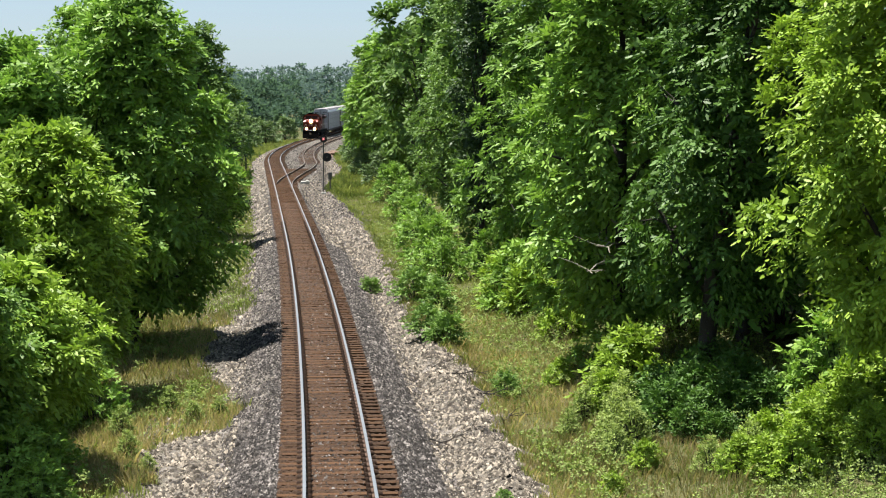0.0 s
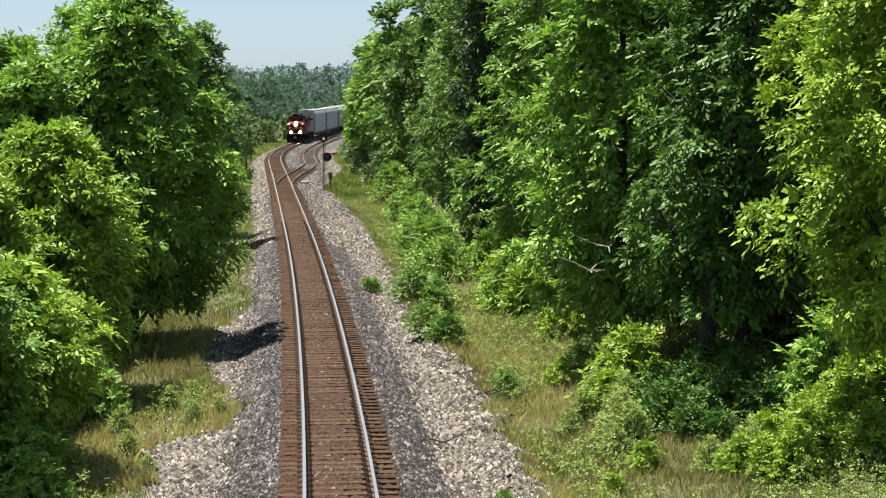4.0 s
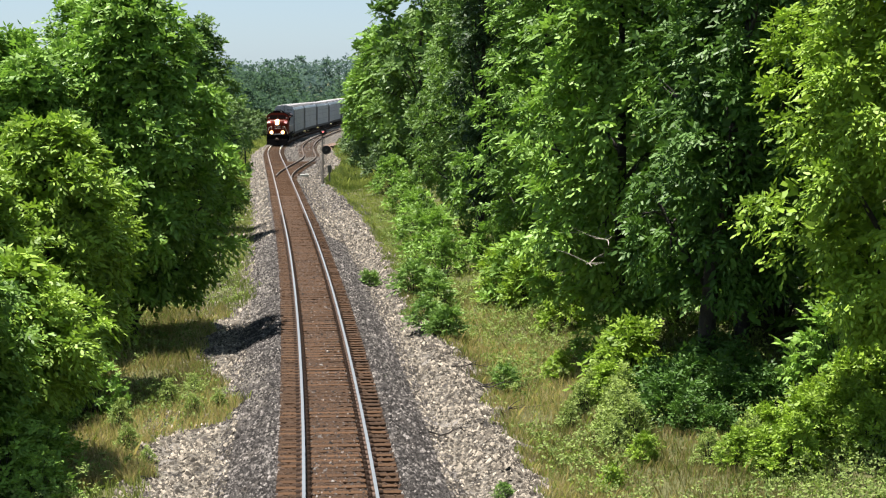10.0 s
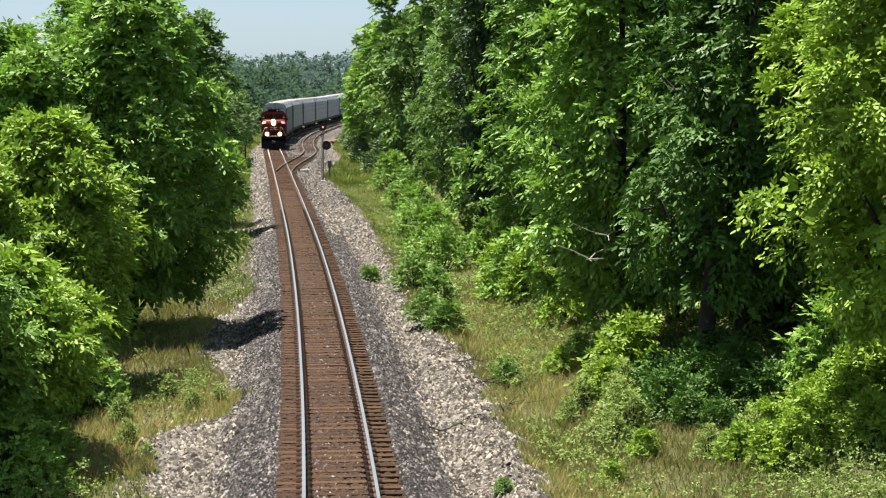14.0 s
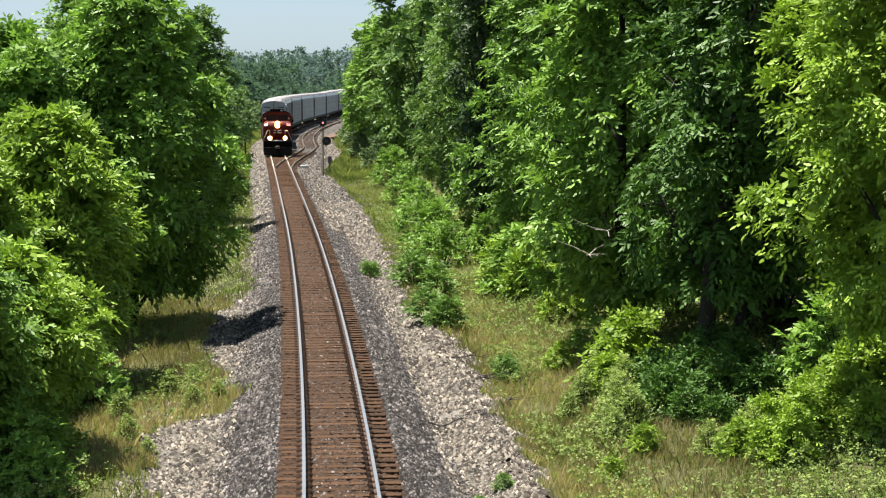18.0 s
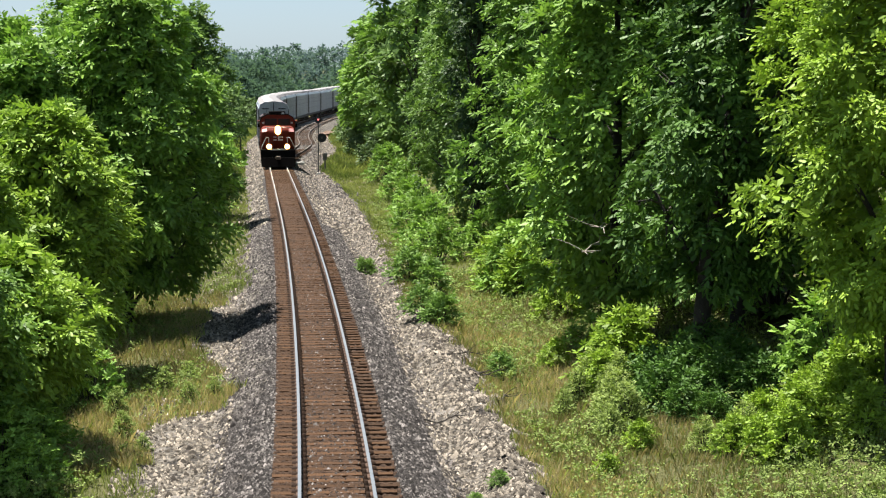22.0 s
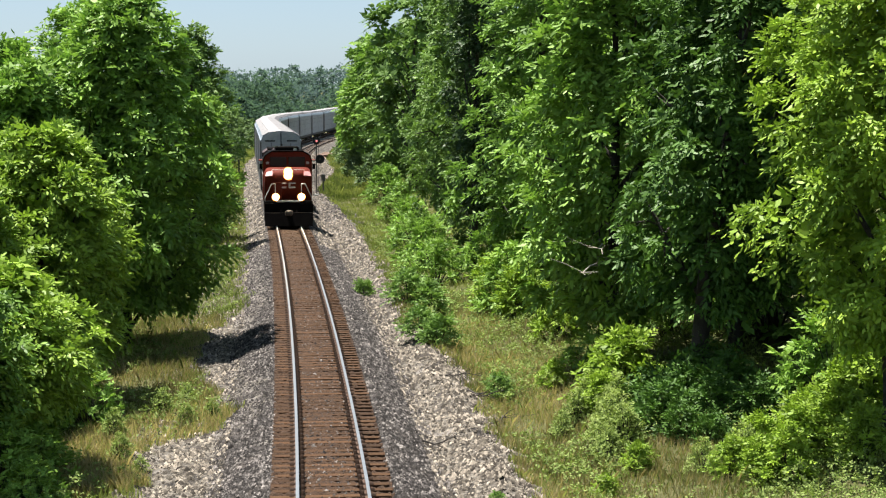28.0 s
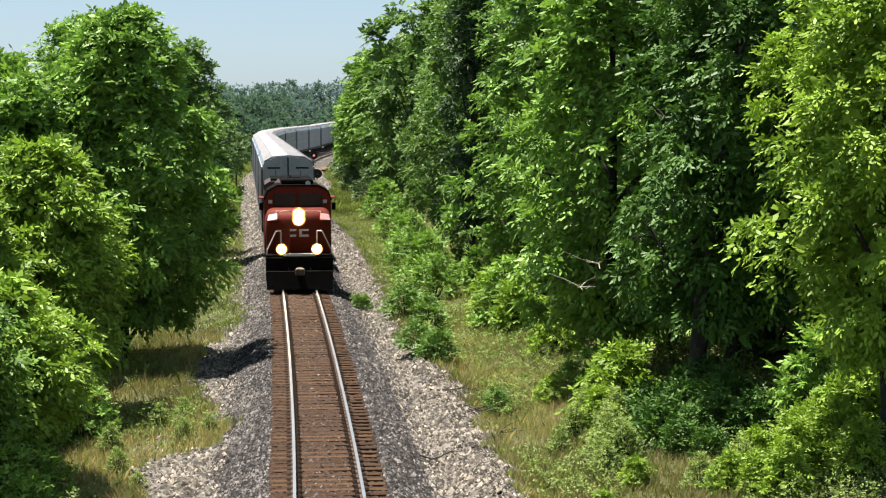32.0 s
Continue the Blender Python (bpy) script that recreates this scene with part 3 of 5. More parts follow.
def sprays_mesh(name, mat, g, centre, way, reach, sprays, leaflets, spray_len, leaf_len, leaf_wide, droop=0.45, blunt=True):
    """Leaves in tufts: round every clump centre a rosette of drooping feathered leaves, each with leaflets on both sides."""
    n = len(centre)
    m = n * sprays
    c = np.repeat(centre, sprays, 0)
    o = np.repeat(way, sprays, 0)
    r = np.repeat(reach, sprays)[:, None]
    start = c + g.normal(0, 1, (m, 3)) * r * np.array((0.20, 0.20, 0.15))
    axis = unit(o + np.array((0, 0, 0.45)) + g.normal(0, 0.12, (m, 3)))
    e1 = unit(np.cross(axis, np.array((0.31, 0.17, 0.93))))
    e2 = np.cross(axis, e1)
    turn = (np.arange(m) * 2.39996 + np.repeat(g.uniform(0, 6.28, n), sprays))[:, None]
    tilt = g.uniform(0.25, 1.45, (m, 1))
    d = unit(axis * np.cos(tilt) + (e1 * np.cos(turn) + e2 * np.sin(turn)) * np.sin(tilt) + np.array((0, 0, 0.08)))
    up = unit(np.array((0, 0, 0.9)) + g.normal(0, 0.36, (m, 3)) + 0.40 * o)
    side = unit(np.cross(d, up))
    nrm = unit(np.cross(side, d))
    ln = spray_len * g.uniform(0.7, 1.3, (m, 1))
    k = leaflets
    s = (np.arange(k) + 0.6) / k
    sign = np.where(np.arange(k) % 2 == 0, 1.0, -1.0)
    sign[-1] = 0.0
    s3 = s[None, :, None]
    base = start[:, None] + d[:, None] * ln[:, None] * s3 + np.array((0, 0, -1.0)) * (droop * ln[:, None] * s3 ** 2)
    ld = unit(side[:, None] * sign[None, :, None] * 0.75 + d[:, None] * (0.6 + 0.5 * s3) + np.array((0, 0, -1.0)) * (0.25 + droop * s3 * 0.8)
              + g.normal(0, 0.12, (m, k, 3)))
    nn = unit(nrm[:, None] + g.normal(0, 0.34, (m, k, 3)))
    wd = unit(np.cross(ld, nn))
    size = (1.0 - 0.35 * np.abs(s3 - 0.45)) * g.uniform(0.75, 1.25, (m, k, 1))
    ll, lw = leaf_len * size, leaf_wide * size
    q = np.stack([base, base + ld * ll * 0.34 + wd * lw * 0.5 - nn * lw * 0.12, base + ld * ll * 0.9 + wd * lw * 0.33 - nn * ll * 0.08,
                  base + ld * ll - wd * lw * 0.1 - nn * ll * 0.1, base + ld * ll * 0.38 - wd * lw * 0.5 - nn * lw * 0.12], 2)
    if not blunt:
        q = q[:, :, (0, 1, 3, 4)]
    corners = q.shape[2]
    faces = np.arange(m * k * corners).reshape(-1, corners)
    tone = np.repeat(np.repeat(g.uniform(0, 0.55, n), sprays) + g.uniform(0, 0.35, m), k * corners)
    return raw_mesh(name, q.reshape(-1, 3), faces, mat, tone)


def tube_arrays(points, radii, sides=7):
    p = np.asarray(points, dtype=float)
    v, f = [], []
    for i, (c, r) in enumerate(zip(p, radii)):
        t = unit(p[min(i + 1, len(p) - 1)] - p[max(i - 1, 0)])
        a = unit(np.cross(t, (0.3, 0.9, 0.1)))
        b = np.cross(t, a)
        w = np.arange(sides) * 2 * math.pi / sides
        v.append(c + r * (np.cos(w)[:, None] * a + np.sin(w)[:, None] * b))
        if i:
            k, j = i * sides, (i - 1) * sides
            for q in range(sides):
                f.append((j + q, j + (q + 1) % sides, k + (q + 1) % sides, k + q))
    return np.concatenate(v), np.array(f)


def make_tree(seed, height, radius, low, mat, label, clumps=150, sprays=9, leaflets=7, spray_len=0.46, leaf=(0.23, 0.095), reach=0.75, lean=(0, 0),
              trunk_r=0.17, limbs=12, narrow=0.9, droop=0.45, blunt=True):
    """A tree: tapered trunk with limbs, and a crown of clumped leaf sprays from height low to the top."""
    g = np.random.default_rng(seed)
    root = new("tree")
    top = np.array((lean[0], lean[1], height))
    hs = np.linspace(0, 1, 9)
    pts = np.stack([lean[0] * hs ** 1.5, lean[1] * hs ** 1.5, hs * height * 0.93], -1)
    pts[1:, :2] += g.normal(0, 0.10, (8, 2)) * (0.4 + hs[1:, None])
    vs, fs, base = [], [], 0

    def tube(points, radii, sides=7):
        nonlocal base
        v, f = tube_arrays(points, radii, sides)
        vs.append(v)
        fs.append(f + base)
        base += len(v)

    tube(np.concatenate([[pts[0] - (0, 0, 0.5)], pts]), np.concatenate([[trunk_r * 1.5], trunk_r * (1.15 - hs) ** 0.9]), 9)
    mid, half = (height + low) / 2, (height - low) / 2
    phase = g.uniform(0, 6.28, 6)

    def shell(a, e):
        """Radius of the crown at the bearing a and elevation e (-1 to 1), uneven all round."""
        lump = 1 + 0.16 * math.sin(2 * a + phase[0] + 2 * e) + 0.12 * math.sin(3 * a + phase[1] - 3 * e) + 0.10 * math.sin(5 * a + phase[2] + 5 * e) + 0.13 * math.sin(6 * a + phase[3]) * math.sin(9 * e + phase[4])
        return radius * max(0.12, (1 - abs(e) ** 2.3)) ** (0.5 * narrow) * lump * (1.10 - 0.21 * (e + 1))

    tips = []
    for i in range(limbs):
        e = -0.75 + 1.55 * (i + 0.5) / limbs
        a = i * 2.399 + g.uniform(-0.5, 0.5)
        r = shell(a, e) * g.uniform(0.75, 0.98)
        zc = mid + e * half
        k = np.clip(zc / height - 0.12 - 0.1 * g.random(), 0.05, 0.9)
        p0 = np.array([np.interp(k, hs * 0.93, pts[:, j]) for j in range(3)])
        p3 = np.array((lean[0] * zc / height + r * math.cos(a), lean[1] * zc / height + r * math.sin(a), zc))
        p1 = p0 + (p3 - p0) * 0.35 + np.array((0, 0, 0.25 * r * 0.5)) + g.normal(0, 0.12, 3)
        p2 = p0 + (p3 - p0) * 0.7 + np.array((0, 0, 0.15 * r * 0.5)) + g.normal(0, 0.15, 3)
        lr = trunk_r * (0.5 - 0.25 * k)
        tube([p0, p1, p2, p3], [lr, lr * 0.75, lr * 0.5, lr * 0.15], 6)
        for w in range(3):
            q0 = p1 + (p3 - p1) * g.uniform(0.1, 0.7)
            q1 = q0 + unit(g.normal(0, 1, 3) + 0.8 * unit(p3 - p0)) * g.uniform(0.5, 1.2) * radius * 0.33
            tube([q0, (q0 + q1) / 2 + g.normal(0, 0.05, 3), q1], [lr * 0.35, lr * 0.25, lr * 0.08], 5)
            tips.append(q1)
        tips.append(p3)
    trunk = new("trunk", raw_mesh("trunk", np.concatenate(vs), np.concatenate(fs), BARK))
    trunk.parent = root
    cs, ws = [], []
    tufts = max(8, clumps // 6)
    spread = 0.55 * reach
    for i in range(clumps):
        j = i // 6
        if i % 6 == 0:
            te = 1 - 2 * (j + 0.5) / tufts
            ta = j * 2.39996 + g.uniform(-0.5, 0.5)
            tdepth = 1.08 - 0.44 * g.random() ** 1.4
            loose = g.uniform(0.7, 1.35)
        inner = 0.72 if i % 6 == 5 else 1.0
        e = te + g.normal(0, spread * 0.62 * loose / half)
        e = min(0.98, max(-0.98, e))
        a = ta + g.normal(0, spread * loose / max(0.8, shell(ta, te)))
        depth = tdepth * inner * (1.0 - 0.12 * g.random())
        r = shell(a, e) * depth
        z = mid + half * e * (0.8 + 0.2 * depth)
        cs.append((lean[0] * z / height + r * math.cos(a), lean[1] * z / height + r * math.sin(a), max(z, 0.25)))
        ws.append((math.cos(a) * (1 - 0.6 * abs(e)), math.sin(a) * (1 - 0.6 * abs(e)), 0.75 * e + 0.1))
    cs = np.concatenate([np.array(cs), np.array(tips)])
    ws = np.concatenate([np.array(ws), unit(np.array(tips) - np.array((0, 0, mid)))])
    rs = reach * g.uniform(0.55, 1.3, len(cs))
    # Oversized inner leaves, added to block light and darken gaps in the crown
    core = np.array([(c[0], c[1], c[2]) for c in cs[:clumps:3]])
    heart = np.stack([lean[0] * core[:, 2] / height, lean[1] * core[:, 2] / height, core[:, 2]], -1)
    core = heart + (core - heart) * g.uniform(0.35, 0.72, (len(core), 1))
    inner_leaves = new("inner_foliage", sprays_mesh("inner_foliage", mat, g, core, unit(core - heart + 0.01), np.full(len(core), reach), 5, 4, 0.55, 0.36, 0.22, 0.4, False))
    inner_leaves.parent = root
    crown = new("crown", sprays_mesh("crown", mat, g, cs, unit(ws), rs, sprays, leaflets, spray_len, leaf[0], leaf[1], droop, blunt))
    crown.parent = root
    return tagged(root, label, "tree")


def make_shrub(seed, height, radius, mat, label, clumps=26, sprays=9, leaflets=7, spray_len=0.42, leaf=(0.16, 0.07), reach=0.3, name="shrub", blunt=True):
    g = np.random.default_rng(seed)
    root = new(name)
    vs, fs, base, cs, ws = [], [], 0, [], []
    for i in range(clumps):
        e = (i + 0.5) / clumps
        a = i * 2.39996 + g.uniform(-0.4, 0.4)
        r = radius * math.sqrt(max(0.05, 1 - e ** 2)) * g.uniform(0.45, 1.0)
        p = np.array((r * math.cos(a), r * math.sin(a), height * e * g.uniform(0.8, 1.05) + 0.1))
        cs.append(p)
        ws.append((math.cos(a) * (1 - e), math.sin(a) * (1 - e), 0.25 + e))
        if i % 2 == 0:
            v, f = tube_arrays([(p[0] * 0.1, p[1] * 0.1, -0.2), p * np.array((0.5, 0.5, 0.6)), p], [0.025, 0.018, 0.006], 5)
            vs.append(v)
            fs.append(f + base)
            base += len(v)
    stems = new("woody_base", raw_mesh("woody_base", np.concatenate(vs), np.concatenate(fs), BARK))
    stems.parent = root
    leaves = new("foliage", sprays_mesh("foliage", mat, g, np.array(cs), unit(np.array(ws)), reach * g.uniform(0.6, 1.3, clumps), sprays, leaflets, spray_len,
                                        leaf[0], leaf[1], 0.3, blunt))
    leaves.parent = root
    return tagged(root, label, "shrub")


def stand(ob, x, y, turn=0.0, size=1.0, sink=0.05):
    ob.matrix_basis = Matrix.Translation((x, y, float(ground_z(x, y)) - sink)) @ Matrix.Rotation(turn, 4, "Z") @ Matrix.Scale(size, 4)
    return ob


def stand_copy(ob, x, y, turn=0.0, size=1.0, label="", sink=0.05):
    o = copy_thing(ob, Matrix.Identity(4))
    stand(o, x, y, turn, size, sink)
    if label:
        o["label"] = label
    return o


def dead_wood(seed, length, r, forks):
    """A bare branch lying along x, with side twigs."""
    g = np.random.default_rng(seed)
    vs, fs, base = [], [], 0
    spine = np.stack([np.linspace(0, length, 6), np.cumsum(g.normal(0, 0.05 * length, 6)), np.abs(g.normal(0, 0.04 * length, 6)) + r], -1)
    runs = [(spine, np.linspace(r, r * 0.3, 6))]
    for _ in range(forks):
        i = g.integers(1, 5)
        tip = spine[i] + np.array((g.uniform(0.1, 0.4), g.normal(0, 0.3), g.uniform(0.0, 0.2))) * length
        runs.append((np.stack([spine[i], (spine[i] + tip) / 2 + g.normal(0, 0.03 * length, 3), tip]), (r * 0.5, r * 0.35, r * 0.12)))
    for p, rr in runs:
        v, f = tube_arrays(p, rr, 6)
        vs.append(v)
        fs.append(f + base)
        base += len(v)
    return np.concatenate(vs), np.concatenate(fs)


def dead_limb(k):
    return dead_wood(30 + k, 2.6, 0.035, 7)


WALNUT_LABEL = "leafy green walnut tree with drooping feathered leaves beside the track"
LOCUST_LABEL = "bright yellow-green locust tree with feathery leaf sprays on the bank"
ELM_LABEL = "tall dark green broadleaf tree at the edge of the wood"

# the row on the left of the track: x, y, height, crown radius, crown foot
LEFT_TREES = (
    (1, -10.5, 40.0, 5.1, 2.2, 1.7, LEAF_LOCUST, LOCUST_LABEL),
    # Added mostly out of view, to shade the bushes at lower left
    (10, -11.7, 36.6, 7.2, 2.2, 1.2, LEAF_WALNUT, WALNUT_LABEL),
    (2, -11.7, 50.0, 8.3, 2.6, 1.0, LEAF_LOCUST, LOCUST_LABEL),
    (9, -13.3, 46.0, 7.6, 2.6, 0.3, LEAF_LOCUST, LOCUST_LABEL),
    (3, -11.2, 60.6, 12.5, 3.7, 1.5, LEAF_WALNUT, WALNUT_LABEL),
    (8, -15.6, 74.0, 13.2, 3.3, 0.4, LEAF_WALNUT, WALNUT_LABEL),
    (4, -15.6, 60.0, 11.0, 3.0, 0.4, LEAF_WALNUT, WALNUT_LABEL),
    (7, -14.0, 57.0, 10.2, 2.4, 0.3, LEAF_WALNUT, WALNUT_LABEL),
    (5, -14.2, 99.0, 13.0, 2.8, 0.2, LEAF_ELM, ELM_LABEL),
    (6, -15.7, 106.0, 12.0, 2.6, 0.2, LEAF_ELM, ELM_LABEL),
)
for seed, x, y, h, r, low, leaf_mat, label in LEFT_TREES:
    near = y < 70
    stand(make_tree(seed, h, r, low, leaf_mat, label, clumps=int(70 * r * (h - low) ** 0.5) if near else 420, sprays=13 if y < 42 else 10 if y < 52 else 8, leaflets=5,
                    leaf=(0.185, 0.08) if y < 42 else (0.23, 0.092) if y < 52 else (0.27, 0.112) if near else (0.22, 0.125), spray_len=0.44, blunt=near), x, y)

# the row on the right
SLENDER_LABEL = "slender dark tree standing between broadleaf trees"
DARK_LABEL = "tall tree with leaves coloured as shaded and a bare dark trunk"
RIGHT_TREES = (
    (21, 10.55, 38.6, 13.0, 3.0, 2.6, LEAF_LOCUST_BRIGHT, LOCUST_LABEL, 560, 0.2),
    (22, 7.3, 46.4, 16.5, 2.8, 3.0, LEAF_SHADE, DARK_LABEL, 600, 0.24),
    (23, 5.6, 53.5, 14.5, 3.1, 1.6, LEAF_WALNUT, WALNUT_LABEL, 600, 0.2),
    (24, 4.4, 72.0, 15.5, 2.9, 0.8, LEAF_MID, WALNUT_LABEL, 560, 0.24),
    (28, 1.9, 82.0, 16.5, 1.2, 3.0, LEAF_SLENDER, SLENDER_LABEL, 190, 0.2),
    (25, 2.0, 92.0, 16.0, 3.2, 0.8, LEAF_ELM, ELM_LABEL, 540, 0.24),
    (26, 1.2, 118.0, 16.0, 3.4, 0.5, LEAF_ELM, ELM_LABEL, 500, 0.24),
    # Extra tree added behind the others to darken the hollow below it
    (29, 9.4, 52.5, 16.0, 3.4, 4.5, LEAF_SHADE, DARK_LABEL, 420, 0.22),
    (27, 13.2, 47.0, 14.5, 3.0, 1.0, LEAF_LOCUST, LOCUST_LABEL, 420, 0.22),
)
for seed, x, y, h, r, low, leaf_mat, label, clumps, trunk_r in RIGHT_TREES:
    near = y < 80
    grown = stand(make_tree(seed, h, r, low, leaf_mat, label, clumps=clumps, sprays=13 if y < 42 else 10 if y < 52 else 8, leaflets=5,
                    leaf=(0.185, 0.08) if y < 42 else (0.23, 0.092) if y < 52 else (0.27, 0.112) if near else (0.22, 0.125), spray_len=0.44, trunk_r=trunk_r, blunt=y < 60,
                    lean=(2.0, 0.5) if seed == 22 else (0, 0)), x, y)
    if seed == 23:
        for k in range(3):
            snag = new("dead_branch", raw_mesh("dead_branch", *dead_limb(k), DEAD_WOOD))
            snag.parent = grown
            snag["label"] = "bare grey dead branch"
            snag.matrix_basis = pose(-0.3 - 0.15 * k, -0.9, 3.6 + 0.55 * k, 0, 6, -118 + 22 * k)

# trees further off and in the second rows, from two grown ones
wood_tree = stand(make_tree(41, 14.0, 3.9, 0.8, LEAF_ELM, "tall green broadleaf tree deep in the wood", clumps=150, sprays=6, leaflets=5, leaf=(0.56, 0.28), reach=1.0,
                            spray_len=0.8, trunk_r=0.22, blunt=False), -1.8, 150.0, 0, 1.25)
wood_tree_b = stand(make_tree(42, 12.0, 3.4, 0.6, LEAF_WALNUT, "rounded green tree deep in the wood", clumps=140, sprays=6, leaflets=5, leaf=(0.56, 0.28), reach=1.0,
                              spray_len=0.8, blunt=False), -6.2, 190.0, 0, 1.3)
spots = random.Random(7)
for y in (170, 210, 232, 255, 285):
    x = float(line_x(y)) + 14.3 + spots.uniform(-0.5, 0.5)
    stand_copy(spots.choice((wood_tree, wood_tree_b)), x, y, spots.uniform(0, 6), spots.uniform(1.1, 1.25))
for x, y, size in ((11.5, 58, 1.0), (9.6, 68, 1.0), (14.5, 54, 1.05), (8.4, 80, 1.1), (6.5, 92, 1.1), (5.5, 105, 1.1), (16.5, 45, 1.0), (13, 72, 1.1),
                   (12, 86, 1.2), (5, 128, 1.15), (2.5, 142, 1.1), (0.5, 160, 1.15), (-2.5, 185, 1.1), (6, 150, 1.2),
                   (-6, 215, 1.1), (-8, 245, 1.1), (-10, 280, 1.1)):
    stand_copy(spots.choice((wood_tree, wood_tree_b)), x, y, spots.uniform(0, 6), size)
for y, off, size in ((132, -7.4, 0.78), (155, -7.8, 0.70), (180, -8.4, 0.62), (60, -16, 0.9), (75, -13, 0.85), (95, -13, 0.85), (120, -13, 0.85), (145, -13, 0.8),
                     (45, -16, 0.75)):
    stand_copy(spots.choice((wood_tree, wood_tree_b)), float(line_x(y)) + off, y, spots.uniform(0, 6), size)


def far_woods(name, label, mat, n, x0, x1, y0, y1, h0, h1, seed, leaf):
    """A distant stand of trees: crowns of leaf clumps over the whole stretch, as one mass."""
    g = np.random.default_rng(seed)
    cs, ws, rs = [], [], []
    for i in range(n):
        x, y = g.uniform(x0, x1), g.uniform(y0, y1)
        h = g.uniform(h0, h1)
        z0 = float(ground_z(x, y))
        r = h * g.uniform(0.32, 0.46)
        lobes = [(g.uniform(0, 6.28), g.uniform(-0.7, 0.95)) for _ in range(9)]
        for j in range(27):
            a, e = lobes[j % 9]
            a, e = a + g.normal(0, 0.35), min(1.0, max(-1.0, e + g.normal(0, 0.13)))
            k = math.sqrt(max(0.05, 1 - abs(e) ** 2.2)) * r * g.uniform(0.75, 1.0)
            cs.append((x + k * math.cos(a), y + k * math.sin(a), z0 + h * (0.54 + 0.46 * e)))
            ws.append((math.cos(a), math.sin(a), e + 0.1))
            rs.append(r * 0.6)
    me = sprays_mesh(name, mat, g, np.array(cs), unit(np.array(ws)), np.array(rs), 9 if leaf < 0.68 else 6, 3, leaf * 1.5, leaf, leaf * 0.8, 0.3, False)
    return tagged(new(name, me), label, "woods", kind="stuff")


# Distant woods take their haze from the tinted leaf colours
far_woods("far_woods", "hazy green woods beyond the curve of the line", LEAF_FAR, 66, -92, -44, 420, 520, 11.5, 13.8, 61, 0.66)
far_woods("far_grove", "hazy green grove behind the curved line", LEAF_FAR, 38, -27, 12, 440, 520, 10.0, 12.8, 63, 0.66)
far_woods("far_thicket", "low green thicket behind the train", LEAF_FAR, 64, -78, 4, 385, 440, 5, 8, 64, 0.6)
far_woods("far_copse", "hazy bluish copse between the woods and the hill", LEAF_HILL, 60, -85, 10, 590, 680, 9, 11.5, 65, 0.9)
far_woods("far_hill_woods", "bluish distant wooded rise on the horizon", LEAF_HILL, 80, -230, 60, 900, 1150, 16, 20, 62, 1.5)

# shrubs along the edges
shrub_a = stand(make_shrub(71, 1.25, 0.75, LEAF_SHRUB, "low bushy green sumac shrub on the gravel bank"), -0.55, 60.4, 0, 0.85)
shrub_b = stand(make_shrub(72, 0.9, 0.6, LEAF_SHRUB, "small leafy green shrub at the grass edge"), 0.12, 59.0, 0, 0.95)
shrub_c = stand(make_shrub(73, 2.6, 1.6, LEAF_WALNUT, "dense green bush at the foot of the trees", clumps=60, sprays=8, leaflets=6, reach=0.45, leaf=(0.23, 0.11), blunt=False), 3.2, 68.0)
shrub_e = stand(make_shrub(75, 2.6, 1.7, LEAF_DULL, "dull green bush along the far line", clumps=50, sprays=7, leaflets=5, reach=0.5, leaf=(0.34, 0.17), spray_len=0.55, blunt=False), -6.0, 165.0, 0, 1.1)
shrub_d = stand(make_shrub(74, 2.0, 1.1, LEAF_BRIGHT, "bright yellow-green bush in the sun beside the wood", clumps=48, sprays=9, reach=0.4, leaf=(0.2, 0.085), spray_len=0.5),
                5.35, 48.0)
shrub_f = stand(make_shrub(76, 1.3, 0.7, LEAF_WEED, "pale green tall weeds at the edge of the wood", clumps=70, sprays=8, leaflets=4, reach=0.25, leaf=(0.10, 0.055), spray_len=0.2, blunt=False),
                4.6, 43.0)
# Dark-leaved bushes fill the hollow, its shade put into their colour
shrub_g = stand(make_shrub(77, 1.2, 0.9, LEAF_SHADE, "undergrowth with leaves coloured dark to imitate shade", clumps=44, sprays=8, leaflets=5, reach=0.35, leaf=(0.15, 0.075)), 5.9, 43.6)
